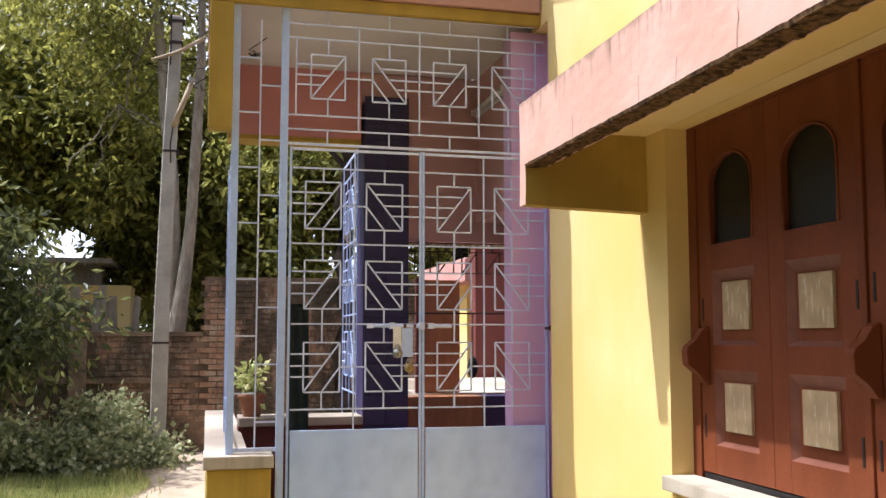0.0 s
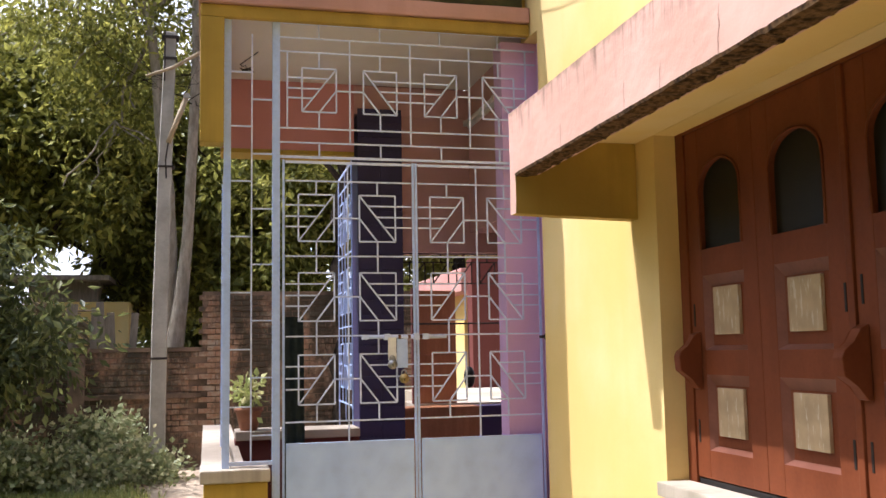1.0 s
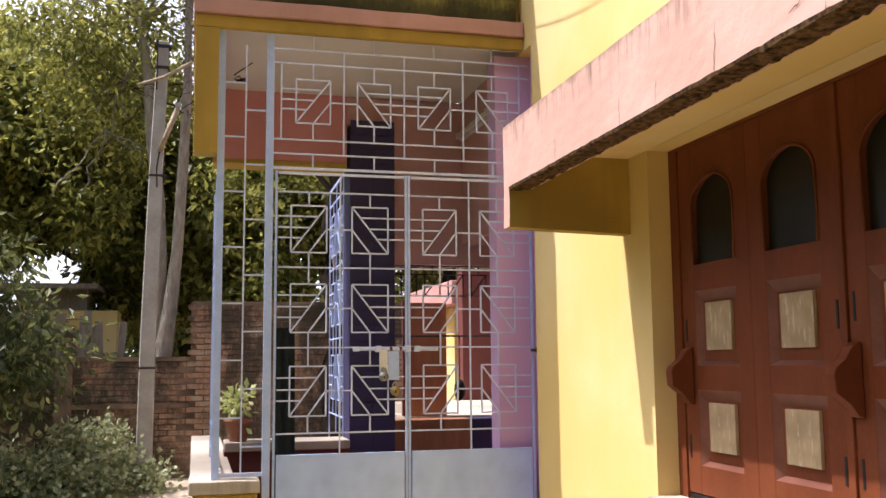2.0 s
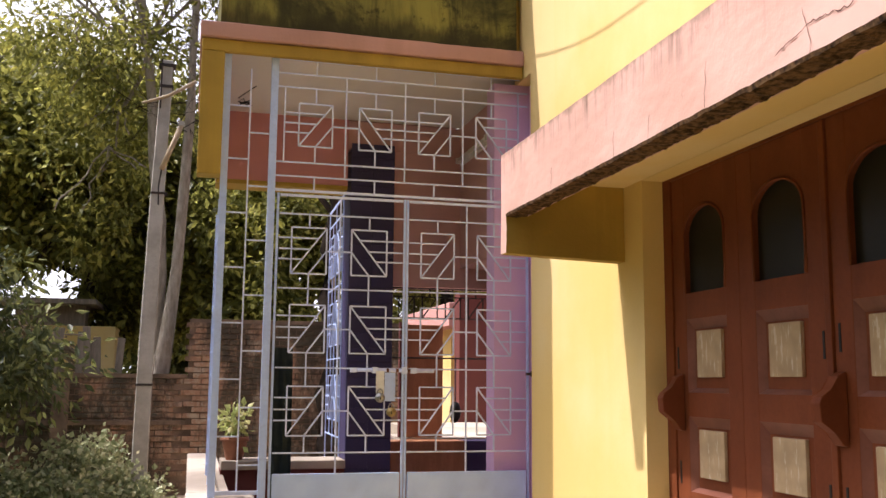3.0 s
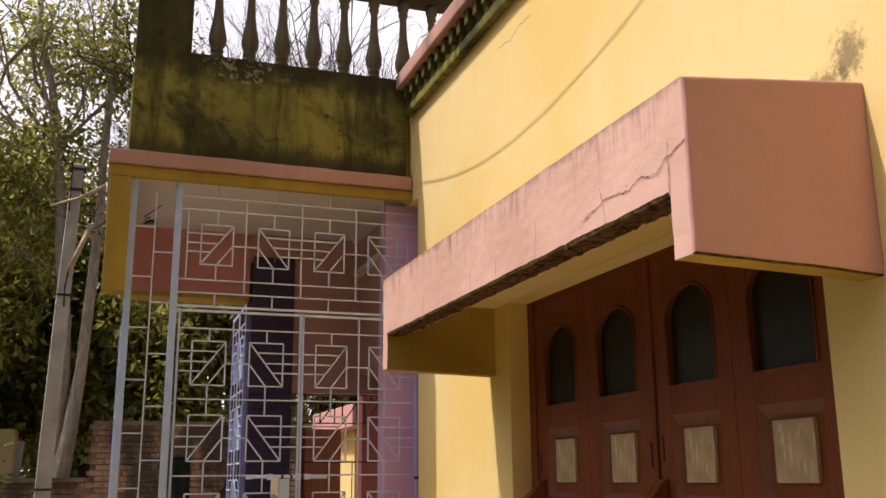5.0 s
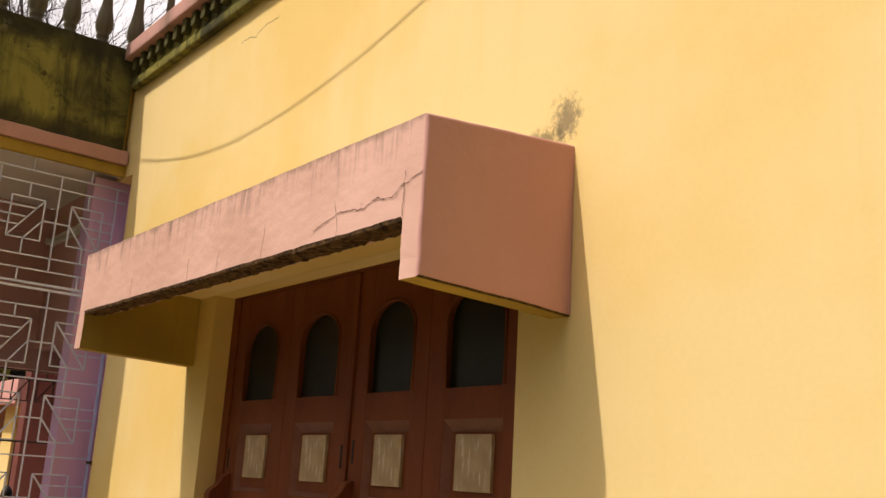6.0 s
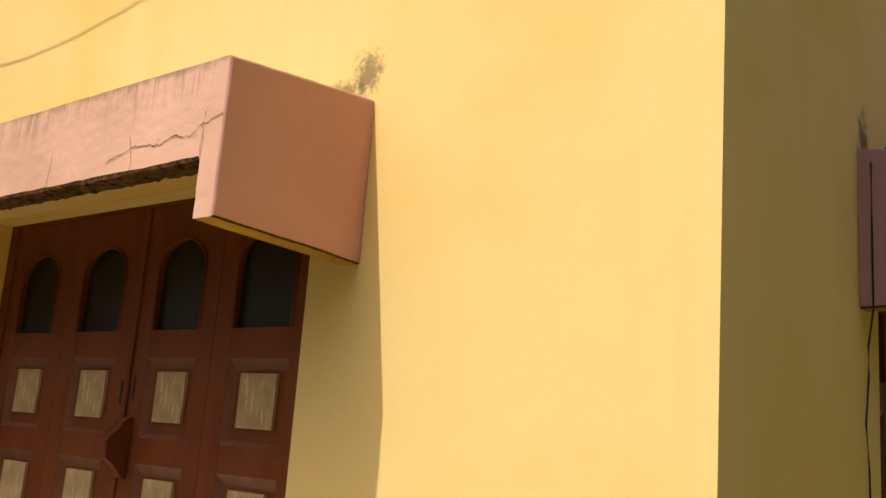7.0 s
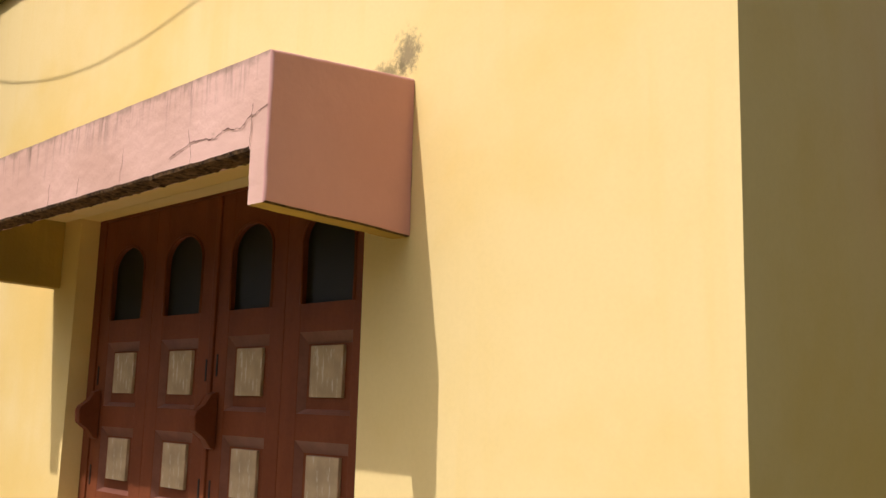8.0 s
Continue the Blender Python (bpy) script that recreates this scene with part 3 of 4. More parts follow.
# ---- window canopies ----
def canopy(m, label, M_pink, M_fascia):
    """A concrete hood: top slab, front fascia with a broken lower edge, and deep cheeks."""
    can = empty("window_canopy", m, label, "canopy", "window canopies", kind="structure")
    L, D = 2.605, 0.555

    def two(bm, test):
        for f in bm.faces:
            f.normal_update()
            f.material_index = 1 if test(f) else 0
        return bm
    # soffit slab and sloping top between the cheeks
    part("slab", two(boxes((0.082, L - 0.082, -D + 0.10, -0.002, 0.316, 0.40)), lambda f: f.normal.z < -0.5), [M_pink, M_wall], can)
    bm = bmesh.new()
    vs = [bm.verts.new(p) for p in ((0.082, -D + 0.10, 0.442), (L - 0.082, -D + 0.10, 0.442), (L - 0.082, -0.002, 0.502), (0.082, -0.002, 0.502), (0.082, -D + 0.10, 0.40), (L - 0.082, -D + 0.10, 0.40), (L - 0.082, -0.002, 0.40), (0.082, -0.002, 0.40))]
    for q in ((0, 1, 2, 3), (4, 7, 6, 5), (0, 4, 5, 1), (1, 5, 6, 2), (2, 6, 7, 3), (3, 7, 4, 0)):
        bm.faces.new([vs[i] for i in q])
    part("top_screed", bm, M_fascia, can, "stained sloping top")
    bm = boxes((0.082, L - 0.082, -D, -D + 0.10, 0.165, 0.442))
    two(bm, lambda f: f.normal.y > 0.5)
    part("fascia", worn(bm, 60, 0.0016), [M_fascia, M_yellow], can, "cracked pink fascia with dark drip stains")
    for a, b, inner in ((0.0, 0.082, 1), (L - 0.082, L, -1)):
        bm = boxes((a, b, -D, -0.002, 0.0, 0.442))
        for v in bm.verts:
            if v.co.y > -0.1:
                v.co.z += 0.06 if v.co.z > 0.2 else -0.018
        two(bm, lambda f: f.normal.x * inner > 0.5 or f.normal.z < -0.5)
        for f in bm.faces:
            if f.normal.y < -0.5 or f.normal.z > 0.5:
                f.material_index = 2
        outer = a if inner > 0 else b
        soft = [e for e in bm.edges if all(abs(v.co.x - outer) < 1e-4 for v in e.verts) and not all(v.co.y > -0.1 for v in e.verts)]
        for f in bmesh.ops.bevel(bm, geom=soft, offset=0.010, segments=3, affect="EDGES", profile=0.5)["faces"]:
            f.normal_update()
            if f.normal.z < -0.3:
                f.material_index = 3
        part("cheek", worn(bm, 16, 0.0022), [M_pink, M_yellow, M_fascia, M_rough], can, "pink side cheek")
    # chipped lower edge of the fascia
    rnd = random.Random(5)
    bm = bmesh.new()
    rows = []
    n = 260
    for k in range(n + 1):
        x = 0.084 + (L - 0.168) * k / n
        slow = abs(noise.noise((x * 2.2, 0, 3)))
        jag = lambda q, f=17.0: noise.noise((x * f, q, 7)) + 0.6 * noise.noise((x * f * 3.1, q, 9))
        rows.append([bm.verts.new(p) for p in ((x, -D - 0.004, 0.168 + 0.006 * slow + 0.003 * jag(0.0)), (x, -D - 0.001, 0.158 + 0.004 * jag(0.4)), (x, -D + 0.045 + 0.006 * jag(3.0), 0.155 + 0.010 * jag(1.0)), (x, -D + 0.08, 0.157 + 0.010 * jag(2.0)), (x, -D + 0.104, 0.180 + 0.03 * slow + 0.012 * jag(5.0)))])
    for a, b in zip(rows, rows[1:]):
        for j in range(4):
            bm.faces.new((a[j], b[j], b[j + 1], a[j + 1]))
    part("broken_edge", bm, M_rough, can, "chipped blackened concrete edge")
    # fine cracks
    def crack(pts, w):
        bm = bmesh.new()
        prev = None
        for i, (x, z) in enumerate(pts):
            k = w * (0.5 + rnd.random())
            cur = [bm.verts.new((x, -D - 0.0022, z + k)), bm.verts.new((x, -D - 0.0022, z - k))]
            if prev:
                bm.faces.new((prev[0], cur[0], cur[1], prev[1]))
            prev = cur
        part("crack", bm, M_crack, can)
    knots = [(2.598, 0.278), (2.582, 0.272), (2.509, 0.257), (2.468, 0.234), (2.387, 0.245), (2.33, 0.228), (2.217, 0.238), (2.127, 0.225), (2.06, 0.205)]
    pts = []
    for (xa, za), (xb, zb) in zip(knots, knots[1:]):
        m = max(2, int((xa - xb) / 0.010))
        pts += [(xa + (xb - xa) * j / m, za + (zb - za) * j / m + rnd.uniform(-0.004, 0.004)) for j in range(m)]
    crack(pts, 0.0014)
    for x0 in (0.62, 1.18, 1.42, 1.75, 2.20, 2.525):
        z, x, pts = 0.17, x0, []
        while z < 0.17 + rnd.uniform(0.07, 0.16) and len(pts) < 12:
            pts.append((x, z))
            z += 0.014
            x += rnd.uniform(-0.006, 0.006)
        bm = bmesh.new()
        prev = None
        for px, pz in pts:
            k = 0.0010 * (0.5 + rnd.random())
            cur = [bm.verts.new((px - k, -D - 0.0022, pz)), bm.verts.new((px + k, -D - 0.0022, pz))]
            if prev:
                bm.faces.new((prev[0], cur[0], cur[1], prev[1]))
            prev = cur
        part("crack", bm, M_crack, can)
    return can


hood = canopy(pose(WX, 4.075, 2.16, 0, 0, -90), "pink concrete window canopy with cracked fascia", M_pink, M_fascia)
# second hood takes the pink that already has shade in it
canopy(pose(3.175, CY, 2.16), "pink concrete window canopy, shade mixed into its mauve colour", M_shadedpink, M_shadedpink)

# ---- porch grilles ----
BW, BD = 0.008, 0.009


def motif(parent, x0, x1, z0, z1, left, stile, link, mat):
    """One square of the pattern: box, long and short diagonal, three cross bars to the stile, and stubs."""
    y = 0.0
    w, h = x1 - x0, z1 - z0
    xm, zm = (x0 + x1) / 2, (z0 + z1) / 2
    L = [((x0, z0), (x1, z0)), ((x0, z1), (x1, z1)), ((x0, z0), (x0, z1)), ((x1, z0), (x1, z1))]
    if left:
        L += [((x0, z0), (x1, z1)), ((xm, z0), (x1, zm))]
        L += [((stile, z0 + h * f), (x0 + w * f, z0 + h * f)) for f in (0.31, 0.53, 0.77)]
        L += [((x1, zm), (link, zm))]
    else:
        L += [((x0, z1), (x1, z0)), ((xm, z0), (x0, zm))]
        L += [((x0 + w * (1 - f), z0 + h * f), (stile, z0 + h * f)) for f in (0.31, 0.53, 0.77)]
    for a, b in L:
        if abs(a[0] - b[0]) + abs(a[1] - b[1]) > 0.004:
            part("bar", flat_bar((a[0], y, a[1]), (b[0], y, b[1]), BW, BD), mat, parent)


def bar(parent, x0, z0, x1, z1, w=BW, mat=None, name="bar"):
    part(name, flat_bar((x0, 0, z0), (x1, 0, z1), w, BD if w < 0.02 else w), mat or M_barwhite, parent)


def gate_leaf(name, m, W, label, rows=((2.455, 2.197), (2.024, 1.762), (1.58, 1.315)), sheet=True, mat=None):
    """A gate leaf of welded bars. Local x across, z is the true height."""
    mat = mat or M_barwhite
    g = empty(name, m, label, "gate", "porch gate leaves")
    b = lambda *a, **k: bar(g, *a, mat=mat, **k)
    bar(g, 0.0, 0.55, 0.0, 2.645, w=0.013, mat=M_steel, name="stile")
    bar(g, W, 0.55, W, 2.645, w=0.013, mat=M_steel, name="stile")
    b(0.011, 2.634, W - 0.011, 2.634, w=0.014, name="top_rail")
    a0, a1, c0, c1 = W * 0.112, W * 0.382, W * 0.577, W * 0.857
    mid = W * 0.487
    rails = (2.53, 2.115, 1.68, 1.224)
    for z in rails:
        b(0.011, z, W - 0.011, z)
    for z0, z1 in ((1.115, 1.218), (1.23, 1.674), (1.686, 2.109), (2.121, 2.524), (2.536, 2.627)):
        b(mid, z0, mid, z1)
    for z1, z0 in rows:
        motif(g, a0, a1, z0, z1, True, 0.011, c0, mat)
        motif(g, c0, c1, z0, z1, False, W - 0.011, 0, mat)
        above = min(r for r in rails if r > z1)
        below = max(r for r in rails if r < z0)
        for x in ((a0 + a1) / 2, (c0 + c1) / 2):
            b(x, z1, x, above)
            b(x, below, x, z0)
    if sheet:
        part("sheet_panel", boxes((0.013, W - 0.013, -0.008, 0.006, 0.56, 1.115), bevel=0.003), M_sheet, g, "pale blue sheet metal panel")
    return g


LX = 0.685
gate_w = 0.721
gate_leaf("gate_leaf", pose(LX, PY, 0), gate_w, "pale grey barred gate leaf with blue sheet panel")
gate_leaf("gate_leaf", pose(LX + gate_w + 0.017, PY, 0), gate_w, "pale grey barred gate leaf with blue sheet panel")
# a third leaf, folded back against the pillar
gate_leaf("gate_leaf", pose(1.285, 6.95, -0.29, 0, 0, 89) @ Matrix.Diagonal((1, 1, 1.23, 1)), 0.80, "open blue-grey barred gate leaf beside purple pillar", sheet=False, mat=M_steel)

over = empty("transom_grille", pose(0.0, PY, 0), "pale grey barred grille over the gate", "grille")
b = lambda *a, **k: bar(over, *a, **k)
XL, XR = 0.665, 2.15
for z, w in ((2.662, 0.014), (2.743, BW), (2.823, BW), (3.255, BW), (3.335, BW), (3.42, 0.012)):
    b(XL, z, XR, z, w=w)
b(0.706, 2.823, 0.706, 3.255)
for x in (1.053, 1.399, 1.747, 2.09):
    b(x, 2.743, x, 3.335)
for x in (0.881, 1.225, 1.575, 1.922):
    for z0, z1 in ((2.662, 2.743), (2.823, 2.918), (3.165, 3.255), (3.335, 3.42)):
        b(x, z0, x, z1)
for x0, left, stile, link in ((0.787, True, 0.706, 1.130), (1.130, False, 1.399, 0), (1.481, True, 1.399, 1.827), (1.827, False, 2.09, 0)):
    motif(over, x0, x0 + 0.19, 2.918, 3.165, left, stile, link, M_barwhite)

side = empty("side_strip_grille", pose(0.0, PY, 0), "pale blue barred strip grille beside the gate", "grille")
bar(side, 0.385, 1.0, 0.385, 3.45, w=0.038, mat=M_steel, name="corner_post")
bar(side, 0.645, 0.5, 0.645, 3.45, w=0.040, mat=M_steel, name="gate_post")
bar(side, 0.515, 1.02, 0.515, 3.34)
bar(side, 0.40, 1.02, 0.626, 1.02, w=0.02)
for k in range(7):
    z = 3.125 - 0.302 * k
    bar(side, 0.404, z, 0.515, z)
    bar(side, 0.515, z - 0.15, 0.626, z - 0.15)
for z in (2.52, 1.98):
    part("hinge_lug", boxes((0.362, 0.372, -0.03, 0.0, z - 0.02, z + 0.02)), M_steel, side)

flank = empty("side_grille", pose(0.385, PY + 0.06, 0, 0, 0, 90), "pale blue barred grille along the porch side", "grille")
for x in (0.0, 0.60, 1.17):
    bar(flank, x, 1.0, x, 2.71, w=0.02, mat=M_steel, name="post")
for k in range(12):
    z = 1.08 + 0.142 * k
    bar(flank, 0.01, z, 1.16, z, mat=M_steel)
for k in range(8):
    bar(flank, 0.07 + 0.135 * k, 1.02, 0.07 + 0.135 * k, 2.70, mat=M_steel)

bolt = empty("gate_bolt", pose(1.405, PY - 0.02, 1.671), "sliding bolt with hasp on the gate", "bolt")
bm = bmesh.new()
rod(bm, (-0.299, 0, 0), (0.176, 0, -0.003), 0.009, 10)
part("rod", bm, M_barwhite, bolt, smooth=True)
for x0, x1, r in ((-0.299, -0.264, 0.013), (-0.177, -0.145, 0.017), (-0.012, 0.02, 0.02), (0.04, 0.075, 0.016)):
    part("guide", boxes((x0, x1, -0.014, 0.014, -r, r), bevel=0.003), M_barwhite, bolt)
for x in (-0.09, -0.035, 0.03):
    part("rust_band", boxes((x - 0.008, x + 0.008, -0.0105, 0.0105, -0.0105, 0.0105), bevel=0.003), M_rust, bolt, "rusty band")
part("hasp", boxes((-0.157, -0.111, -0.016, -0.010, -0.128, -0.004), bevel=0.002), M_tube, bolt, "white flat hasp plate")
part("staple_plate", boxes((-0.107, -0.046, -0.008, -0.003, -0.169, -0.012), bevel=0.002), M_steel, bolt, "pale blue staple plate")


def padlock(m, metal, label):
    lock = empty("padlock", m, label, "padlock")
    bm = bmesh.new()
    rod(bm, (0, -0.012, 0), (0, 0.012, 0), 0.026, 20)
    bmesh.ops.bevel(bm, geom=[e for e in bm.edges if len(e.link_faces) == 2 and e.calc_face_angle(0) > 1.0], offset=0.004, segments=2, affect="EDGES")
    part("lock_body", bm, metal, lock, smooth=True)
    bm = bmesh.new()
    tube_path(bm, [Vector((-0.015 * math.cos(math.pi * k / 8), 0, 0.022 + 0.026 * math.sin(math.pi * k / 8))) for k in range(9)], [0.004] * 9, 8)
    part("shackle", bm, M_lockmetal, lock, smooth=True)
    part("keyhole", boxes((-0.003, 0.003, -0.0135, -0.012, -0.012, 0.004)), M_black, lock)
    return lock


padlock(pose(1.27, PY - 0.045, 1.521), M_lockmetal, "small round steel padlock hanging from the hasp")
padlock(pose(1.335, PY - 0.038, 1.443), M_brass, "small round brass padlock below the bolt")

knob = empty("wall_latch", pose(2.165, PY - 0.03, 1.66), "rusty latch on the gate post", "latch")
bm = bmesh.new()
bmesh.ops.create_icosphere(bm, subdivisions=2, radius=0.018)
part("knob", bm, M_darkiron, knob, smooth=True)
part("pin", boxes((-0.03, 0.012, -0.005, 0.035, -0.008, 0.008)), M_darkiron, knob)

# ---- things in the porch ----
pot = empty("potted_plant", pose(0.56, 6.74, 1.09), "small leafy plant in a terracotta pot on coping", "plant")
bm = bmesh.new()
prof = [(0.0, 0.055), (0.02, 0.06), (0.12, 0.085), (0.122, 0.095), (0.15, 0.095), (0.15, 0.08)]
tube_path(bm, [Vector((0, 0, z)) for z, r in prof], [r for z, r in prof], 16)
part("pot", bm, M_terracotta, pot, smooth=True)


def leaves_mesh(name, points, dirs, length, width, rng, droop=0.4):
    """A mesh of many small folded leaves, one at each point."""
    n = len(points)
    d = dirs + rng.normal(0, 0.45, (n, 3))
    d[:, 2] -= droop
    d /= np.linalg.norm(d, axis=1)[:, None] + 1e-6
    s = np.cross(d, rng.normal(0, 1, (n, 3)))
    s /= np.linalg.norm(s, axis=1)[:, None] + 1e-6
    L = (length * rng.uniform(0.6, 1.25, n))[:, None]
    W = L * width
    k = np.cross(d, s)
    v = np.empty((n, 4, 3))
    v[:, 0], v[:, 1], v[:, 2], v[:, 3] = points, points + d * L * 0.45 + s * W + k * W * 0.3, points + d * L, points + d * L * 0.45 - s * W + k * W * 0.3
    me = bpy.data.meshes.new(name)
    i = np.arange(n)[:, None] * 4
    me.from_pydata(v.reshape(-1, 3).tolist(), [], np.concatenate((i + (0, 1, 2), i + (0, 2, 3)), 1).reshape(-1, 3).tolist())
    return me


def crown(name, parent, clumps, twigs, per, length, width, material, seed, droop=0.4, spread=0.16, kind="", tufts=0, tuft=1.0):
    """Leaves on short twigs, strewn through several uneven clumps: (centre, radii)."""
    rng = np.random.default_rng(seed)
    vol = np.array([r[0] * r[1] * r[2] for c, r in clumps]) ** 0.75
    pick = rng.choice(len(clumps), twigs, p=vol / vol.sum())
    c = np.array([clumps[k][0] for k in pick], float)
    r = np.array([clumps[k][1] for k in pick], float)
    u = rng.normal(0, 1, (twigs, 3))
    u /= np.linalg.norm(u, axis=1)[:, None]
    q = u * (rng.uniform(0, 1, twigs) ** 0.4)[:, None] * rng.uniform(0.75, 1.12, (twigs, 1))
    tip = c + q * r
    if tufts:
        # gather the twigs into uneven sprays with gaps between them
        seat = tip[rng.choice(twigs, tufts)]
        own = rng.integers(0, tufts, twigs)
        size = rng.uniform(0.55, 1.3, tufts)[own][:, None]
        tip = seat[own] + rng.normal(0, 1, (twigs, 3)) * size * np.array((0.30, 0.30, 0.20)) * tuft
    tips = np.repeat(tip, per, 0)
    out = np.repeat(u, per, 0)
    off = rng.normal(0, spread, tips.shape)
    ob = new(name, leaves_mesh(name, tips + off, out * 0.4 + off / spread * 0.5, length, width, rng, droop))
    ob.data.materials.append(material)
    ob.parent = parent
    if kind:
        ob["kind"] = kind
    return ob


def limb(bm, a, b, r0, r1, rnd, n=6, wob=0.06):
    a, b = Vector(a), Vector(b)
    L = (b - a).length
    pts = [a.lerp(b, k / n) + Vector((rnd.uniform(-1, 1), rnd.uniform(-1, 1), rnd.uniform(-0.5, 0.5))) * L * wob * (0 if k in (0, n) else 1) for k in range(n + 1)]
    tube_path(bm, pts, [r0 + (r1 - r0) * k / n for k in range(n + 1)], 8)
    return pts


def twiggy(bm, p, d, length, r, depth, rnd):
    """A forking bare branch."""
    q = p + d * length
    mid = p.lerp(q, 0.5) + Vector((rnd.uniform(-1, 1), rnd.uniform(-1, 1), rnd.uniform(-1, 1))) * length * 0.08
    tube_path(bm, [p, mid, q], [r, r * 0.85, r * 0.7], 5 if depth > 1 else 3)
    if depth:
        for k in range(rnd.choice((2, 3, 3))):
            e = (d + Vector((rnd.uniform(-1, 1), rnd.uniform(-1, 1), rnd.uniform(-0.6, 0.8))) * 0.75).normalized()
            twiggy(bm, q if k else mid, e, length * rnd.uniform(0.6, 0.85), r * 0.62, depth - 1, rnd)


def tree(label, base, trunk_top, r, clumps, twigs, per, length, width, leaf, bark, seed, droop=0.4, spread=0.16, tufts=0, via=()):
    t = empty("tree", Matrix.Identity(4), label, "tree")
    rnd = random.Random(seed)
    bm = bmesh.new()
    if via:
        pts = [Vector(p) for p in via]
        tube_path(bm, pts, [r * (1 - 0.6 * k / (len(pts) - 1)) for k in range(len(pts))], 9)
    else:
        pts = limb(bm, base, trunk_top, r, r * 0.55, rnd, 8, 0.03)
    part("trunk", bm, bark, t, smooth=True)
    for c, rad in clumps:
        bm = bmesh.new()
        start = pts[rnd.randint(4, len(pts) - 1)]
        limb(bm, start, c, r * 0.36, r * 0.08, rnd, 6, 0.07)
        for k in range(5):
            e = Vector(c) + Vector((rnd.uniform(-1, 1) * rad[0], rnd.uniform(-1, 1) * rad[1], rnd.uniform(-0.7, 0.9) * rad[2]))
            limb(bm, start.lerp(Vector(c), 0.75), e, r * 0.12, 0.012, rnd, 5, 0.08)
        part("limb", bm, bark, t, smooth=True)
    crown("crown", t, clumps, twigs, per, length, width, leaf, seed, droop, spread, tufts=tufts)
    return t


crown("foliage", pot, [((0, 0, 0.24), (0.09, 0.09, 0.09))], 24, 6, 0.062, 0.3, M_grass, 3, 0.2, 0.03)

tarp = bmesh.new()
rows = []
for k in range(15):
    z = 0.5 + 1.29 * k / 14
    rows.append([tarp.verts.new((0.70 + 0.11 * j / 8 - 0.010 * k / 14, 5.50 + 0.012 * math.sin(j * 1.9 + k * 0.25), z)) for j in range(9)])
for a, b2 in zip(rows, rows[1:]):
    for j in range(8):
        tarp.faces.new((a[j], a[j + 1], b2[j + 1], b2[j]))
bmesh.ops.solidify(tarp, geom=tarp.faces[:], thickness=0.006)
tagged(part("tarpaulin", tarp, M_cloth, smooth=True), "dark green folded tarpaulin hanging behind the gate", "tarpaulin")

tube = empty("tube_light", pose(2.085, 6.28, 3.19), "white fluorescent tube light on porch beam", "lamp")
part("batten", boxes((-0.012, 0.013, -0.36, 0.36, -0.03, 0.03), bevel=0.004), M_tube, tube)
bm = bmesh.new()
rod(bm, (-0.03, -0.33, 0), (-0.03, 0.33, 0), 0.014, 10)
part("tube", bm, M_tube, tube, smooth=True)
for y in (-0.345, 0.345):
    part("end_cap", boxes((-0.045, -0.012, y - 0.015, y + 0.015, -0.02, 0.02), bevel=0.003), M_tube, tube)

hook = empty("ceiling_wire", pose(0.52, 5.95, 3.40), "tangled black wire hanging at the porch ceiling", "wire")
bm = bmesh.new()
rnd = random.Random(2)
tube_path(bm, [Vector((rnd.uniform(-0.06, 0.06), rnd.uniform(-0.03, 0.03), -0.10 + rnd.uniform(-0.03, 0.03) if k else 0.02)) for k in range(12)], [0.004] * 12, 5)
part("wire", bm, M_black, hook, smooth=True)

# inner doorway: dark transom bars, brown door leaf, and the small court beyond
trans = empty("doorway_grille", pose(0, 6.74, 0), "dark iron grille strip over inner doorway", "grille")
for z in (2.27, 2.21, 2.06):
    bar(trans, 1.61, z, 2.49, z, mat=M_darkiron)
for k in range(5):
    x = 1.66 + 0.17 * k
    bar(trans, x, 2.06, x, 2.21, mat=M_darkiron)
    bar(trans, x + 0.11, 2.06, x + 0.11, 2.21, mat=M_darkiron)
    bar(trans, x, 2.06, x + 0.11, 2.21, mat=M_darkiron)
    bar(trans, x + 0.055, 2.21, x + 0.055, 2.27, mat=M_darkiron)
door = empty("open_door", pose(1.82, 7.20, 1.2), "brown painted door leaf standing open in the court", "door")
part("door_panel", boxes((0.0, 0.285, 0.0, 0.04, 0.002, 0.84), bevel=0.004), M_door, door)
part("door_rail", boxes((0.0, 0.285, -0.008, -0.001, 0.30, 0.36), bevel=0.003), M_door, door)
part("door_edge", boxes((-0.05, -0.003, 0.0, 0.05, 0.002, 0.86), bevel=0.004), M_red, door, "dark red door post")
structure(part("platform_court", boxes((1.78, 2.2, 7.16, 7.7, -0.1, 1.2), (2.2, 4.4, 7.16, 9.88, -0.1, 1.2)), M_sill), "sunlit raised yellow court platform", "platform")
structure(part("wall_court", boxes((2.99, 4.4, 9.9, 10.1, -0.1, 2.55)), M_red), "dark red painted court wall", "wall")
shed = empty("court_shed", pose(0, 0, 0), "small yellow outbuilding with sunlit pink roof edge", "outbuilding")
part("roof", boxes((2.985, 4.4, 10.32, 12.5, 2.23, 2.49), bevel=0.012), M_pink, shed, "sunlit pink roof slab")
part("wall", boxes((3.17, 4.3, 10.9, 12.4, -0.1, 2.228)), M_wall, shed, "yellow wall")
bag = bmesh.new()
bmesh.ops.create_icosphere(bag, subdivisions=2, radius=0.06, matrix=Matrix.Translation((2.10, 6.82, 1.40)) @ Matrix.Diagonal((0.7, 0.6, 1.3, 1)))
rod(bag, (2.10, 6.82, 1.45), (2.10, 6.82, 1.78), 0.004, 5)
tagged(part("hanging_bag", bag, M_black, smooth=True), "small dark bag hanging in inner doorway", "bag")
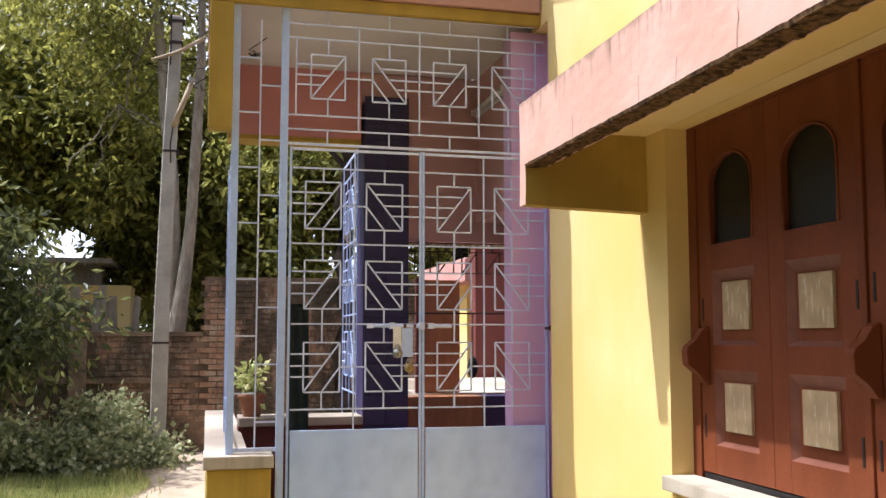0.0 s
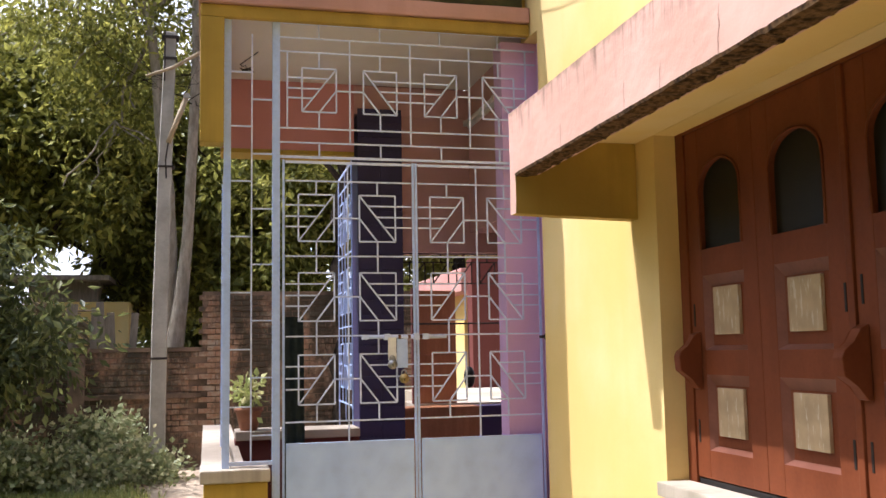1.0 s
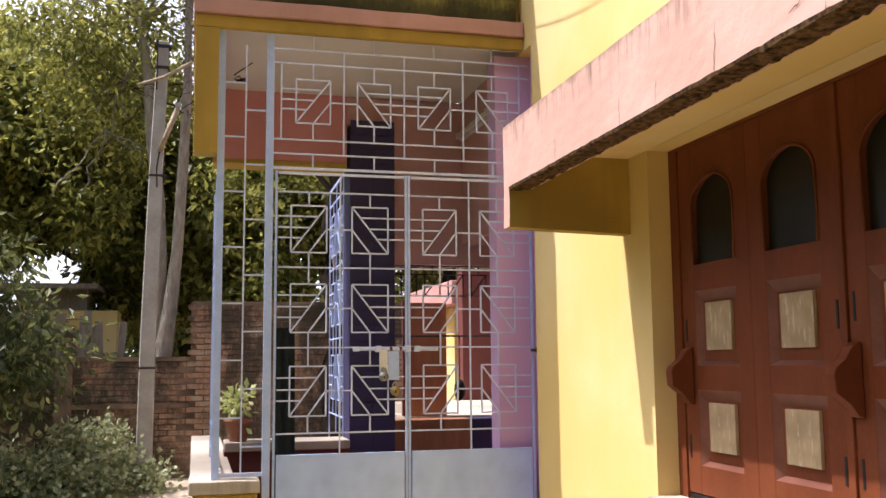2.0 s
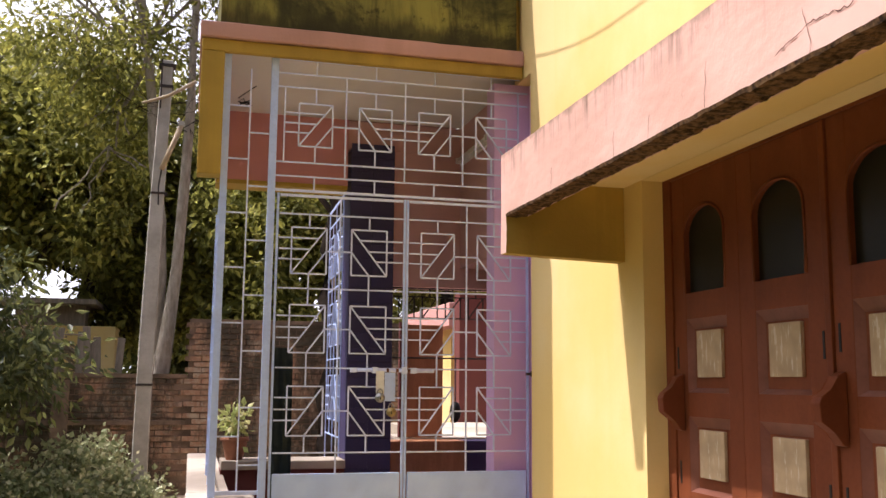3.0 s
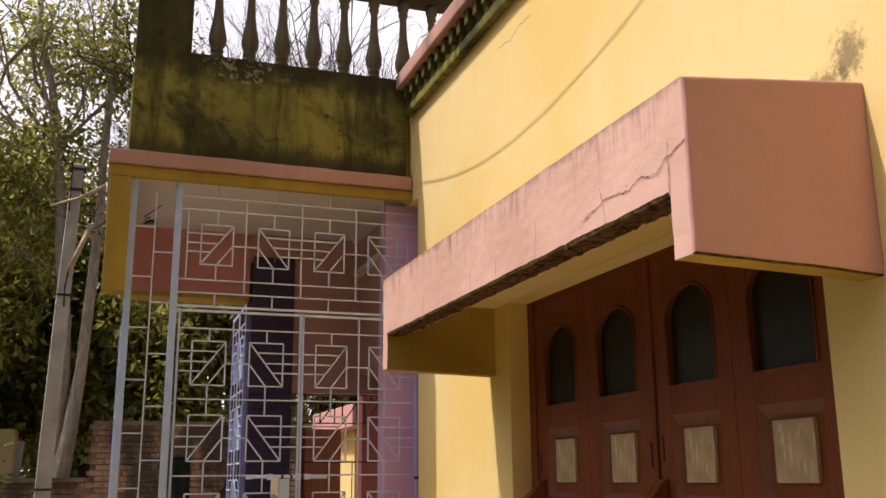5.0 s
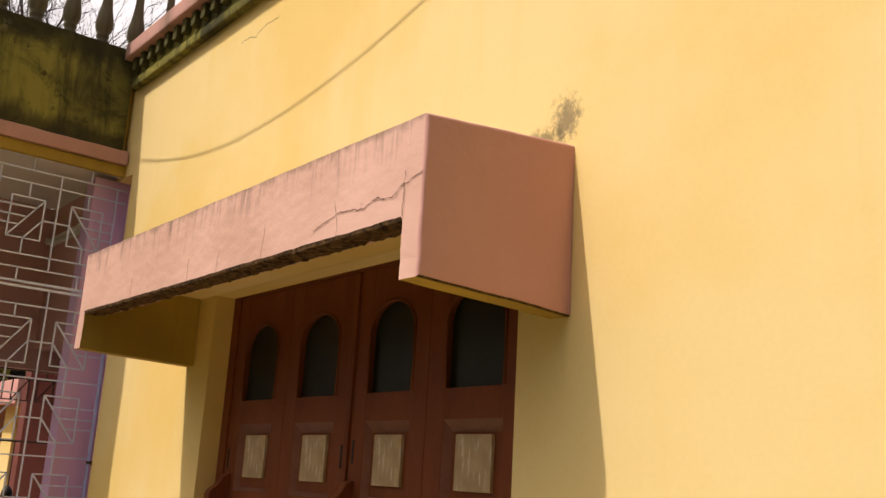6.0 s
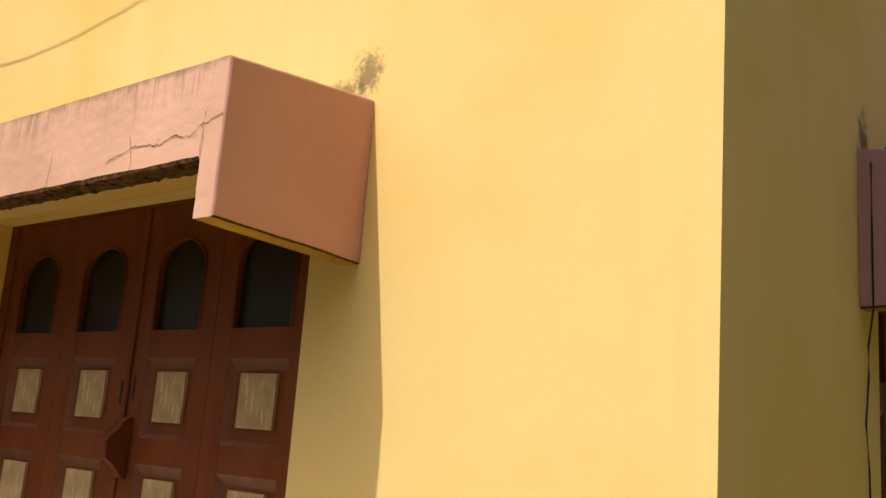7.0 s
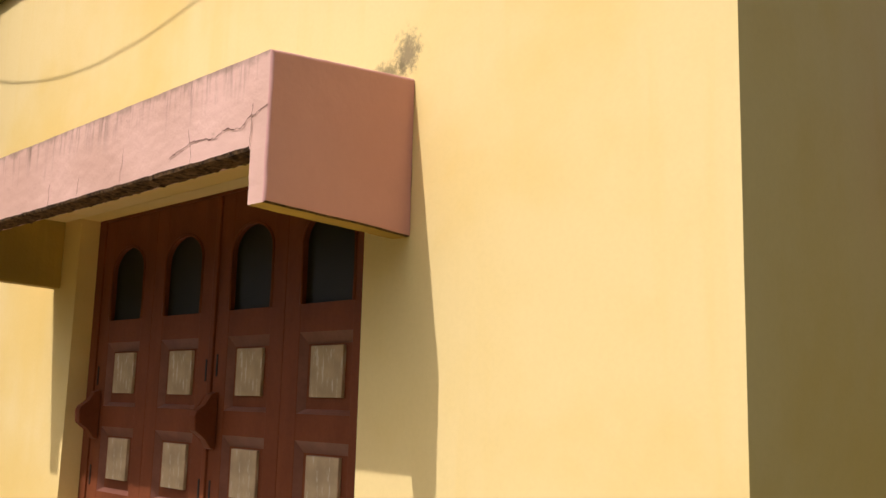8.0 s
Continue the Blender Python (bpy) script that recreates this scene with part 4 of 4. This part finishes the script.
rodo = bmesh.new()
rod(rodo, (1.60, 6.82, 1.78), (2.5, 6.82, 1.78), 0.006, 6)
tagged(part("hanging_rail", rodo, M_darkiron), "thin iron rail in the inner doorway", "rail")
tagged(part("low_bench", boxes((2.21, 2.5, 6.93, 7.15, 0.5, 1.19), bevel=0.006), M_purple), "purple painted low wall in the inner doorway", "bench")
tagged(part("low_cupboard", boxes((1.62, 2.205, 6.93, 7.15, 0.5, 1.19), bevel=0.006), M_door), "brown low cupboard in the inner doorway", "cupboard")

# ---- cables ----
CABLE = [(4.3, 0.325, 3.68), (4.05, 0.325, 3.34), (3.826, 0.325, 3.064), (3.70, 0.325, 2.93), (3.565, 0.325, 2.807), (3.347, 0.32, 2.69), (3.20, 0.31, 2.64), (3.168, 0.30, 2.60), (3.168, 0.30, 2.39), (3.172, 0.30, 2.14), (3.242, 0.335, 2.03), (3.242, 0.335, 1.94), (3.205, 0.335, 1.79), (3.233, 0.335, 1.65), (3.241, 0.335, 1.5), (3.235, 0.335, 0.9)]
CABLE_B = [(4.3, 0.325, 3.68), (4.4, 0.33, 3.52), (4.75, 0.33, 3.32), (5.4, 0.33, 3.22)]
SHADE = [(0.9, 3.95), (1.6, 3.68), (2.05, 3.52), (2.29, 3.455), (2.445, 3.418), (2.675, 3.366), (2.96, 3.322), (3.34, 3.278), (3.77, 3.264), (4.11, 3.280), (4.43, 3.317), (4.85, 3.398), (5.6, 3.60)]
cable = bmesh.new()
tube_path(cable, [Vector(p) for p in CABLE], [0.0032] * len(CABLE), 6)
tagged(part("wall_cable", cable, M_black, smooth=True), "thin black cable hanging down the shaded wall", "cable")
cable = bmesh.new()
tube_path(cable, [Vector(p) for p in CABLE_B], [0.0032] * len(CABLE_B), 6)
tagged(part("wall_cable", cable, M_black, smooth=True), "thin black cable sagging across the shaded wall", "cable")
span = 0.72
shift = SUN_RAY * span
line = bmesh.new()
tube_path(line, [Vector((WX, y, z)) + shift for y, z in SHADE], [0.0048] * len(SHADE), 6)
tagged(part("overhead_cable", line, M_black, smooth=True), "thin overhead cable sagging along the house", "cable")

# ---- yard ----
pole = empty("utility_pole", pose(-0.36, 13.5, 0), "tapered grey concrete utility pole beside brick wall", "utility pole")
bm = bmesh.new()
vs = []
for z, hw, ox in ((0.0, 0.104, 0.02), (2.0, 0.098, 0.035), (4.0, 0.090, 0.075), (6.0, 0.076, 0.13)):
    vs.append([bm.verts.new((ox + sx * hw, sy * hw * 0.8, z)) for sx, sy in ((-1, -1), (1, -1), (1, 1), (-1, 1))])
for a, b2 in zip(vs, vs[1:]):
    for k in range(4):
        bm.faces.new((a[k], a[(k + 1) % 4], b2[(k + 1) % 4], b2[k]))
bm.faces.new(vs[0][::-1])
bm.faces.new(vs[-1])
bmesh.ops.bevel(bm, geom=bm.edges[:], offset=0.012, segments=1, affect="EDGES")
part("shaft", bm, M_concrete, pole)
for z, ox in ((1.55, 0.03), (4.12, 0.10)):
    part("wire_band", boxes((ox - 0.106, ox + 0.106, -0.09, 0.09, z - 0.014, z + 0.014), bevel=0.004), M_darkiron, pole)
part("top_clamp", boxes((0.04, 0.22, -0.08, 0.08, 5.60, 5.64), (0.05, 0.07, -0.09, -0.07, 5.3, 6.0), (0.02, 0.24, -0.08, 0.08, 5.90, 5.94)), M_darkiron, pole)
lampst = empty("street_lamp", pose(0, 13.36, 0), "old pale tube street lamp on the pole", "street lamp")
bm = bmesh.new()
rod(bm, (-0.24, 0, 4.43), (-0.01, 0, 5.06), 0.035, 10)
part("lamp_housing", bm, M_bamboo, lampst, "bleached tube housing", smooth=True)
part("lamp_cap", boxes((-0.05, 0.03, -0.035, 0.035, 5.05, 5.12), bevel=0.008), M_concrete, lampst)
bm = bmesh.new()
tube_path(bm, [Vector((-0.24, 0, 4.43)), Vector((-0.27, 0.0, 4.2)), Vector((-0.26, 0.02, 3.95))], [0.012] * 3, 6)
part("lamp_bracket", bm, M_darkiron, lampst)
bm = bmesh.new()
tube_path(bm, [Vector((-0.54, 13.38, 5.34)), Vector((-0.2, 13.38, 5.47)), Vector((0.16, 13.38, 5.70))], [0.018, 0.024, 0.028], 8)
tagged(part("bamboo_stick", bm, M_bamboo, smooth=True), "dry bamboo stick lodged across the pole", "stick")

# weeds, grass and bushes
brnd = random.Random(77)
mounds = []
for k in range(58):
    x = brnd.uniform(-3.6, -0.25)
    h = 0.16 + 0.60 * brnd.random() ** 2.2 * (1.0 if x < -0.7 else 0.5)
    mounds.append(((x, 12.75 + brnd.uniform(-0.65, 0.8), h * 0.55), (0.17 + 0.1 * brnd.random(), 0.2, h * 0.6)))
bush = crown("weed_patch", None, mounds, 2300, 9, 0.078, 0.46, M_weed, 21, 0.1, 0.065, tufts=190, tuft=0.42)
tagged(bush, "overgrown leafy green weeds before brick wall", "weeds", kind="stuff")
rng = np.random.default_rng(8)
n = 42000
gx, gy = rng.uniform(-5.5, -0.15, n), rng.uniform(7.5, 14.4, n)
keep = (gx + 0.5 * np.sin(gy * 2.1) * 0.3 < -0.45) | (rng.random(n) < 0.03)
gp = np.stack((gx, gy, np.zeros(n)), 1)[keep]
up = np.zeros_like(gp)
up[:, 2] = 1.6
ob = new("grass", leaves_mesh("grass", gp, up, 0.10, 0.07, rng, 0.0))
ob.data.materials.append(M_grass)
tagged(ob, "short uneven yard grass", "grass", kind="stuff")

# trees behind the wall
tree("large dense green tree behind the brick wall", (-5.0, 18.5, 0), (-4.5, 18.5, 4.5), 0.28,
     [((-4.7, 18, 6.3), (1.7, 1.4, 1.3)), ((-3.3, 17.4, 5.5), (1.6, 1.3, 1.2)), ((-5.1, 17.4, 3.9), (1.1, 0.8, 0.9)), ((-2.6, 18.2, 6.5), (1.3, 1.1, 1.0)), ((-1.7, 17.6, 5.5), (1.2, 0.9, 0.9)), ((-1.5, 17.0, 4.2), (0.6, 0.5, 0.6)), ((-3.2, 17.6, 4.3), (0.9, 0.7, 0.5)), ((-3.1, 17.8, 3.5), (0.55, 0.5, 0.5)), ((-2.2, 17.8, 4.1), (0.7, 0.5, 0.25))], 4000, 15, 0.18, 0.24, M_leaf, M_darkbark, 31, 0.4, 0.105, 130)
tree("dense green tree with a dark shaded crown", (-1.9, 20.0, 0), (-1.6, 20, 4.6), 0.24,
     [((-1.4, 19.6, 6.6), (1.7, 1.4, 1.4)), ((0.4, 20, 5.0), (1.9, 1.4, 1.8)), ((-3.4, 19.8, 5.0), (1.5, 1.1, 0.8)), ((-0.5, 19.4, 3.6), (1.1, 1.1, 1.1)), ((-4.3, 19.2, 3.4), (0.9, 0.8, 0.9)), ((-0.6, 18.6, 2.6), (0.7, 0.6, 0.7)), ((-3.0, 19.6, 4.1), (0.8, 0.7, 0.4))], 3600, 15, 0.18, 0.24, M_leaf, M_darkbark, 32, 0.4, 0.115, 120)
tree("leafy tree standing behind the porch", (2.4, 19.0, 0), (2.4, 19, 4.0), 0.22,
     [((1.4, 18.4, 4.6), (1.6, 1.3, 1.4)), ((3.2, 18.6, 5.0), (1.9, 1.4, 1.3)), ((1.0, 18.0, 3.0), (1.4, 1.1, 0.9)), ((4.6, 19, 4.0), (1.8, 1.4, 1.6))], 2800, 15, 0.18, 0.24, M_leaf, M_darkbark, 33, 0.4, 0.115, 120)
tree("dark leafy tree in the shade of the others", (-5.6, 23.0, 0), (-5.4, 23, 3.0), 0.2,
     [((-6.2, 22.6, 3.9), (1.5, 1.1, 1.4)), ((-3.4, 22.8, 5.8), (1.7, 1.2, 1.0)), ((-0.7, 23, 4.0), (1.3, 1.2, 1.6)), ((-0.2, 22.8, 2.6), (1.2, 1.0, 1.2)), ((-4.3, 22.8, 4.6), (0.8, 0.8, 0.9))], 2200, 15, 0.21, 0.25, M_leafdark, M_darkbark, 37, 0.4, 0.14)
slender = tree("slender pale-barked tree with thin bright foliage", None, None, 0.115,
     [((-0.7, 15.6, 6.6), (1.3, 0.9, 1.2)), ((0.4, 15.5, 8.2), (1.1, 0.9, 1.1)), ((-2.0, 15.8, 6.8), (1.2, 0.8, 0.9)), ((-0.9, 15.6, 8.8), (0.9, 0.8, 0.9)), ((-1.3, 15.7, 4.7), (0.8, 0.7, 0.9)), ((-1.0, 15.9, 5.7), (0.9, 0.6, 0.6))], 1250, 9, 0.13, 0.23, M_leaf, M_bark, 34, tufts=75,
     via=((-0.30, 15.2, 0.0), (-0.29, 15.2, 1.7), (-0.25, 15.2, 3.2), (-0.29, 15.2, 4.0), (-0.43, 15.2, 5.0), (-0.50, 15.2, 5.9), (-0.62, 15.2, 6.8), (-0.78, 15.2, 7.8), (-1.04, 15.2, 8.7), (-1.1, 15.3, 9.6)))
bm = bmesh.new()
rnd = random.Random(21)
for e in ((-0.7, 0.1, 0.9), (-0.9, -0.1, 0.5), (0.3, 0.1, 1.0), (-0.3, -0.1, 1.0), (0.6, 0.1, 0.8)):
    twiggy(bm, Vector((-0.62, 15.2, 6.8)), Vector(e).normalized(), 1.3, 0.035, 4, rnd)
tagged(part("branchwork", bm, M_bark, slender), kind="stuff")
tree("young tree with hanging dark leaves", (-3.3, 12.9, 0), (-3.0, 12.6, 2.4), 0.08,
     [((-2.5, 12.3, 2.5), (0.6, 0.6, 0.75)), ((-2.05, 12.2, 1.75), (0.45, 0.5, 0.45)), ((-2.9, 12.4, 3.3), (0.6, 0.6, 0.5)), ((-2.6, 12.6, 1.6), (0.5, 0.5, 0.6))], 1300, 9, 0.145, 0.21, M_leafdark, M_darkbark, 35, 0.6, tufts=42)
t2 = empty("tree", Matrix.Identity(4), "pale twin trunk of a bare-stemmed tree", "tree")
bm = bmesh.new()
rnd = random.Random(4)
tube_path(bm, [Vector(p) for p in ((-0.24, 15.0, 0.0), (-0.18, 15.0, 1.7), (-0.09, 15.0, 2.45), (-0.01, 15.0, 3.3), (0.045, 15.0, 4.6), (0.09, 15.0, 5.9), (0.08, 15.0, 6.8), (0.12, 15.1, 8.2), (0.05, 15.1, 10.0))], [0.16, 0.14, 0.105, 0.085, 0.08, 0.072, 0.066, 0.05, 0.03], 9)
part("trunk", bm, M_bark, t2, smooth=True)
crown("crown", t2, [((0.4, 15.2, 8.6), (0.9, 0.8, 1.2)), ((0.1, 15.2, 10.2), (0.9, 0.8, 0.9))], 260, 7, 0.14, 0.22, M_leaf, 36)
bm = bmesh.new()
limb(bm, (1.75, 15.2, 0.0), (2.95, 15.2, 6.2), 0.055, 0.04, random.Random(5), 8, 0.004)
tagged(part("bamboo_pole", bm, M_bamboo, smooth=True), "dry bamboo pole leaning behind the brick wall", "pole")
bare = empty("tree", Matrix.Identity(4), "bare leafless tree rising behind the porch roof", "tree")
bm = bmesh.new()
rnd = random.Random(11)
limb(bm, (2.2, 14.2, 0), (2.3, 14.2, 4.2), 0.17, 0.12, rnd, 6, 0.03)
part("trunk", bm, M_darkbark, bare, smooth=True)
bm = bmesh.new()
for e in ((-0.5, 0.1, 1), (0.1, -0.2, 1), (0.55, 0.1, 0.9), (-0.15, 0.3, 1), (0.3, 0.0, 1.2), (-0.3, -0.2, 0.9), (0.75, 0.0, 0.8)):
    twiggy(bm, Vector((2.3, 14.2, 4.0)), Vector(e).normalized(), 1.9, 0.05, 6, rnd)
tagged(part("branchwork", bm, M_darkbark, bare), kind="stuff")
bare2 = empty("tree", Matrix.Identity(4), "tall leafless tree with fine twigs behind the house", "tree")
bm = bmesh.new()
rnd = random.Random(17)
limb(bm, (4.9, 17.5, 0), (4.8, 17.5, 4.6), 0.2, 0.13, rnd, 6, 0.03)
part("trunk", bm, M_darkbark, bare2, smooth=True)
bm = bmesh.new()
for e in ((-0.8, 0.1, 0.9), (-0.2, -0.2, 1), (0.5, 0.1, 0.9), (-0.5, 0.3, 1), (0.2, 0.0, 1.2), (-1.0, -0.2, 0.6)):
    twiggy(bm, Vector((4.8, 17.5, 4.4)), Vector(e).normalized(), 2.3, 0.05, 6, rnd)
tagged(part("branchwork", bm, M_darkbark, bare2), kind="stuff")

# far belt of foliage that closes the garden
belt = crown("far_trees", None, [((x, 27 + (k % 2), 1.6), (2.2, 1.5, 1.7 + 0.6 * (k % 3))) for k, x in enumerate(range(-24, 20, 3)) if x not in (-6, -3)], 3400, 9, 0.32, 0.3, M_leafdark, 41, spread=0.25)
tagged(belt, "distant belt of dark green trees", "trees", kind="stuff")
# added out of view on the left to cut the sky light
belt = crown("unseen_left_trees", None, [((-11 - (k % 2), y, 3.4), (1.8, 2.0, 3.8 + (k % 3))) for k, y in enumerate(range(-14, 16, 3))], 2600, 9, 0.4, 0.35, M_leafdark, 42, spread=0.3)
tagged(belt, "added unseen tree belt dimming the sky from the left", "trees", kind="stuff")

hut = empty("hut", pose(0, 0, 0), "tumbledown yellow hut with thatch behind the wall", "hut")
part("wall", boxes((-2.5, -1.0, 17.2, 18.6, 0, 2.5)), M_wall, hut, "faded yellow wall")
part("roof", boxes((-2.9, -1.3, 16.9, 18.8, 2.85, 2.93), (-2.6, -1.5, 17.3, 18.5, 2.5, 2.85)), M_plank, hut, "grey sheet roof")
bm = bmesh.new()
rnd = random.Random(9)
for k in range(260):
    x = -3.3 + 1.7 * rnd.random()
    s = rnd.random()
    p = Vector((x, 16.0 + rnd.uniform(-0.2, 0.2), 1.55 + (1.0 - s) * 1.2 * (1 - abs(x + 2.9) * 0.35)))
    rod(bm, p, p + Vector((rnd.uniform(0.15, 0.55), rnd.uniform(-0.1, 0.1), rnd.uniform(-0.45, 0.05))), 0.014, 4)
th = part("thatch", bm, M_thatch, hut, "grey drooping thatch")
th["kind"] = "stuff"
for k in range(9):
    x = -1.95 + 0.13 * k
    ob = part("plank", boxes((-0.055, 0.055, -0.015, 0.015, 0, 2.3 + 0.12 * math.sin(k * 2.3)), bevel=0.004), M_plank, hut)
    ob.matrix_basis = pose(x, 15.6 + 0.05 * (k % 2), 0, 2, 4 * math.sin(k * 1.7), 0)

# ---- brick boundary wall ----
bw = empty("brick_wall", Matrix.Identity(4), "old soot-stained red brick boundary wall", "wall", kind="structure")
BY = 14.5
part("core", boxes((-12, 0.22, BY, BY + 0.2, -0.1, 1.64), (0.22, 9.0, BY, BY + 0.2, -0.1, 2.50)), M_mortar, bw, "rough mortar core")
part("buttress_core", boxes((-1.58, -1.36, BY - 0.10, BY - 0.002, -0.1, 1.60)), M_mortar, bw)
part("coping", boxes((-12, 0.215, BY - 0.035, BY + 0.22, 1.642, 1.70)), M_mortar, bw, "crumbling mortar coping")
part("ledge_course", boxes((-12, 0.215, BY - 0.05, BY - 0.002, 0.98, 1.05), bevel=0.006), M_mortar, bw, "proud mortar course")
brick_a = part("brick", boxes((-0.115, 0.115, -0.018, 0.06, -0.034, 0.034), bevel=0.006), M_brick, bw).data
brick_ob = bpy.data.objects["brick"]
brick_ob.location = (-0.8, BY, 1.2)
rnd = random.Random(14)
count, rest = 1, []
x_lo, x_hi = -5.2, 3.6
for row in range(31):
    z = 0.06 + row * 0.081
    x = x_lo + (0.122 if row % 2 else 0.0)
    while x < x_hi:
        top = 1.60 if x < 0.22 + 0.02 else 2.46
        if z < top and not (x < 0.22 < x + 0.115):
            j = (x + rnd.uniform(-0.004, 0.004), BY + rnd.uniform(-0.008, 0.006), z + rnd.uniform(-0.004, 0.004))
            near = (-2.35 < x < 0.1 and z > 0.62) or (0.3 < x < 1.15 and z > 0.95)
            if near and count < 300:
                ob = new("brick", brick_a)
                ob.parent, ob.location = bw, j
                ob.rotation_euler = (0, radians(rnd.uniform(-0.8, 0.8)), radians(rnd.uniform(-1, 1)))
                count += 1
            else:
                rest.append(j)
        x += 0.244
verts, faces = [], []
corners = [(sx * 0.115, sy, sz * 0.034) for sx in (-1, 1) for sy in (-0.018, 0.06) for sz in (-1, 1)]
quads = ((0, 1, 3, 2), (4, 6, 7, 5), (0, 4, 5, 1), (2, 3, 7, 6), (0, 2, 6, 4), (1, 5, 7, 3))
for px, py, pz in rest:
    k = len(verts)
    verts += [(px + a, py + b2, pz + c) for a, b2, c in corners]
    faces += [tuple(k + i for i in q) for q in quads]
me = bpy.data.meshes.new("brick_courses")
me.from_pydata(verts, [], faces)
me.materials.append(M_brick)
ob = new("brick_courses", me)
ob.parent = bw
ob["kind"] = "stuff"

# added behind the camera, never in view, to hold back sky light
belt = crown("unseen_rear_trees", None, [((x, -10 - (k % 2), 4.2), (2.0, 1.8, 4.6 + (k % 3))) for k, x in enumerate(range(-14, 12, 3))], 3600, 9, 0.45, 0.38, M_leafdark, 43, spread=0.3)
tagged(belt, "added unseen tree belt dimming the sky from behind", "trees", kind="stuff")
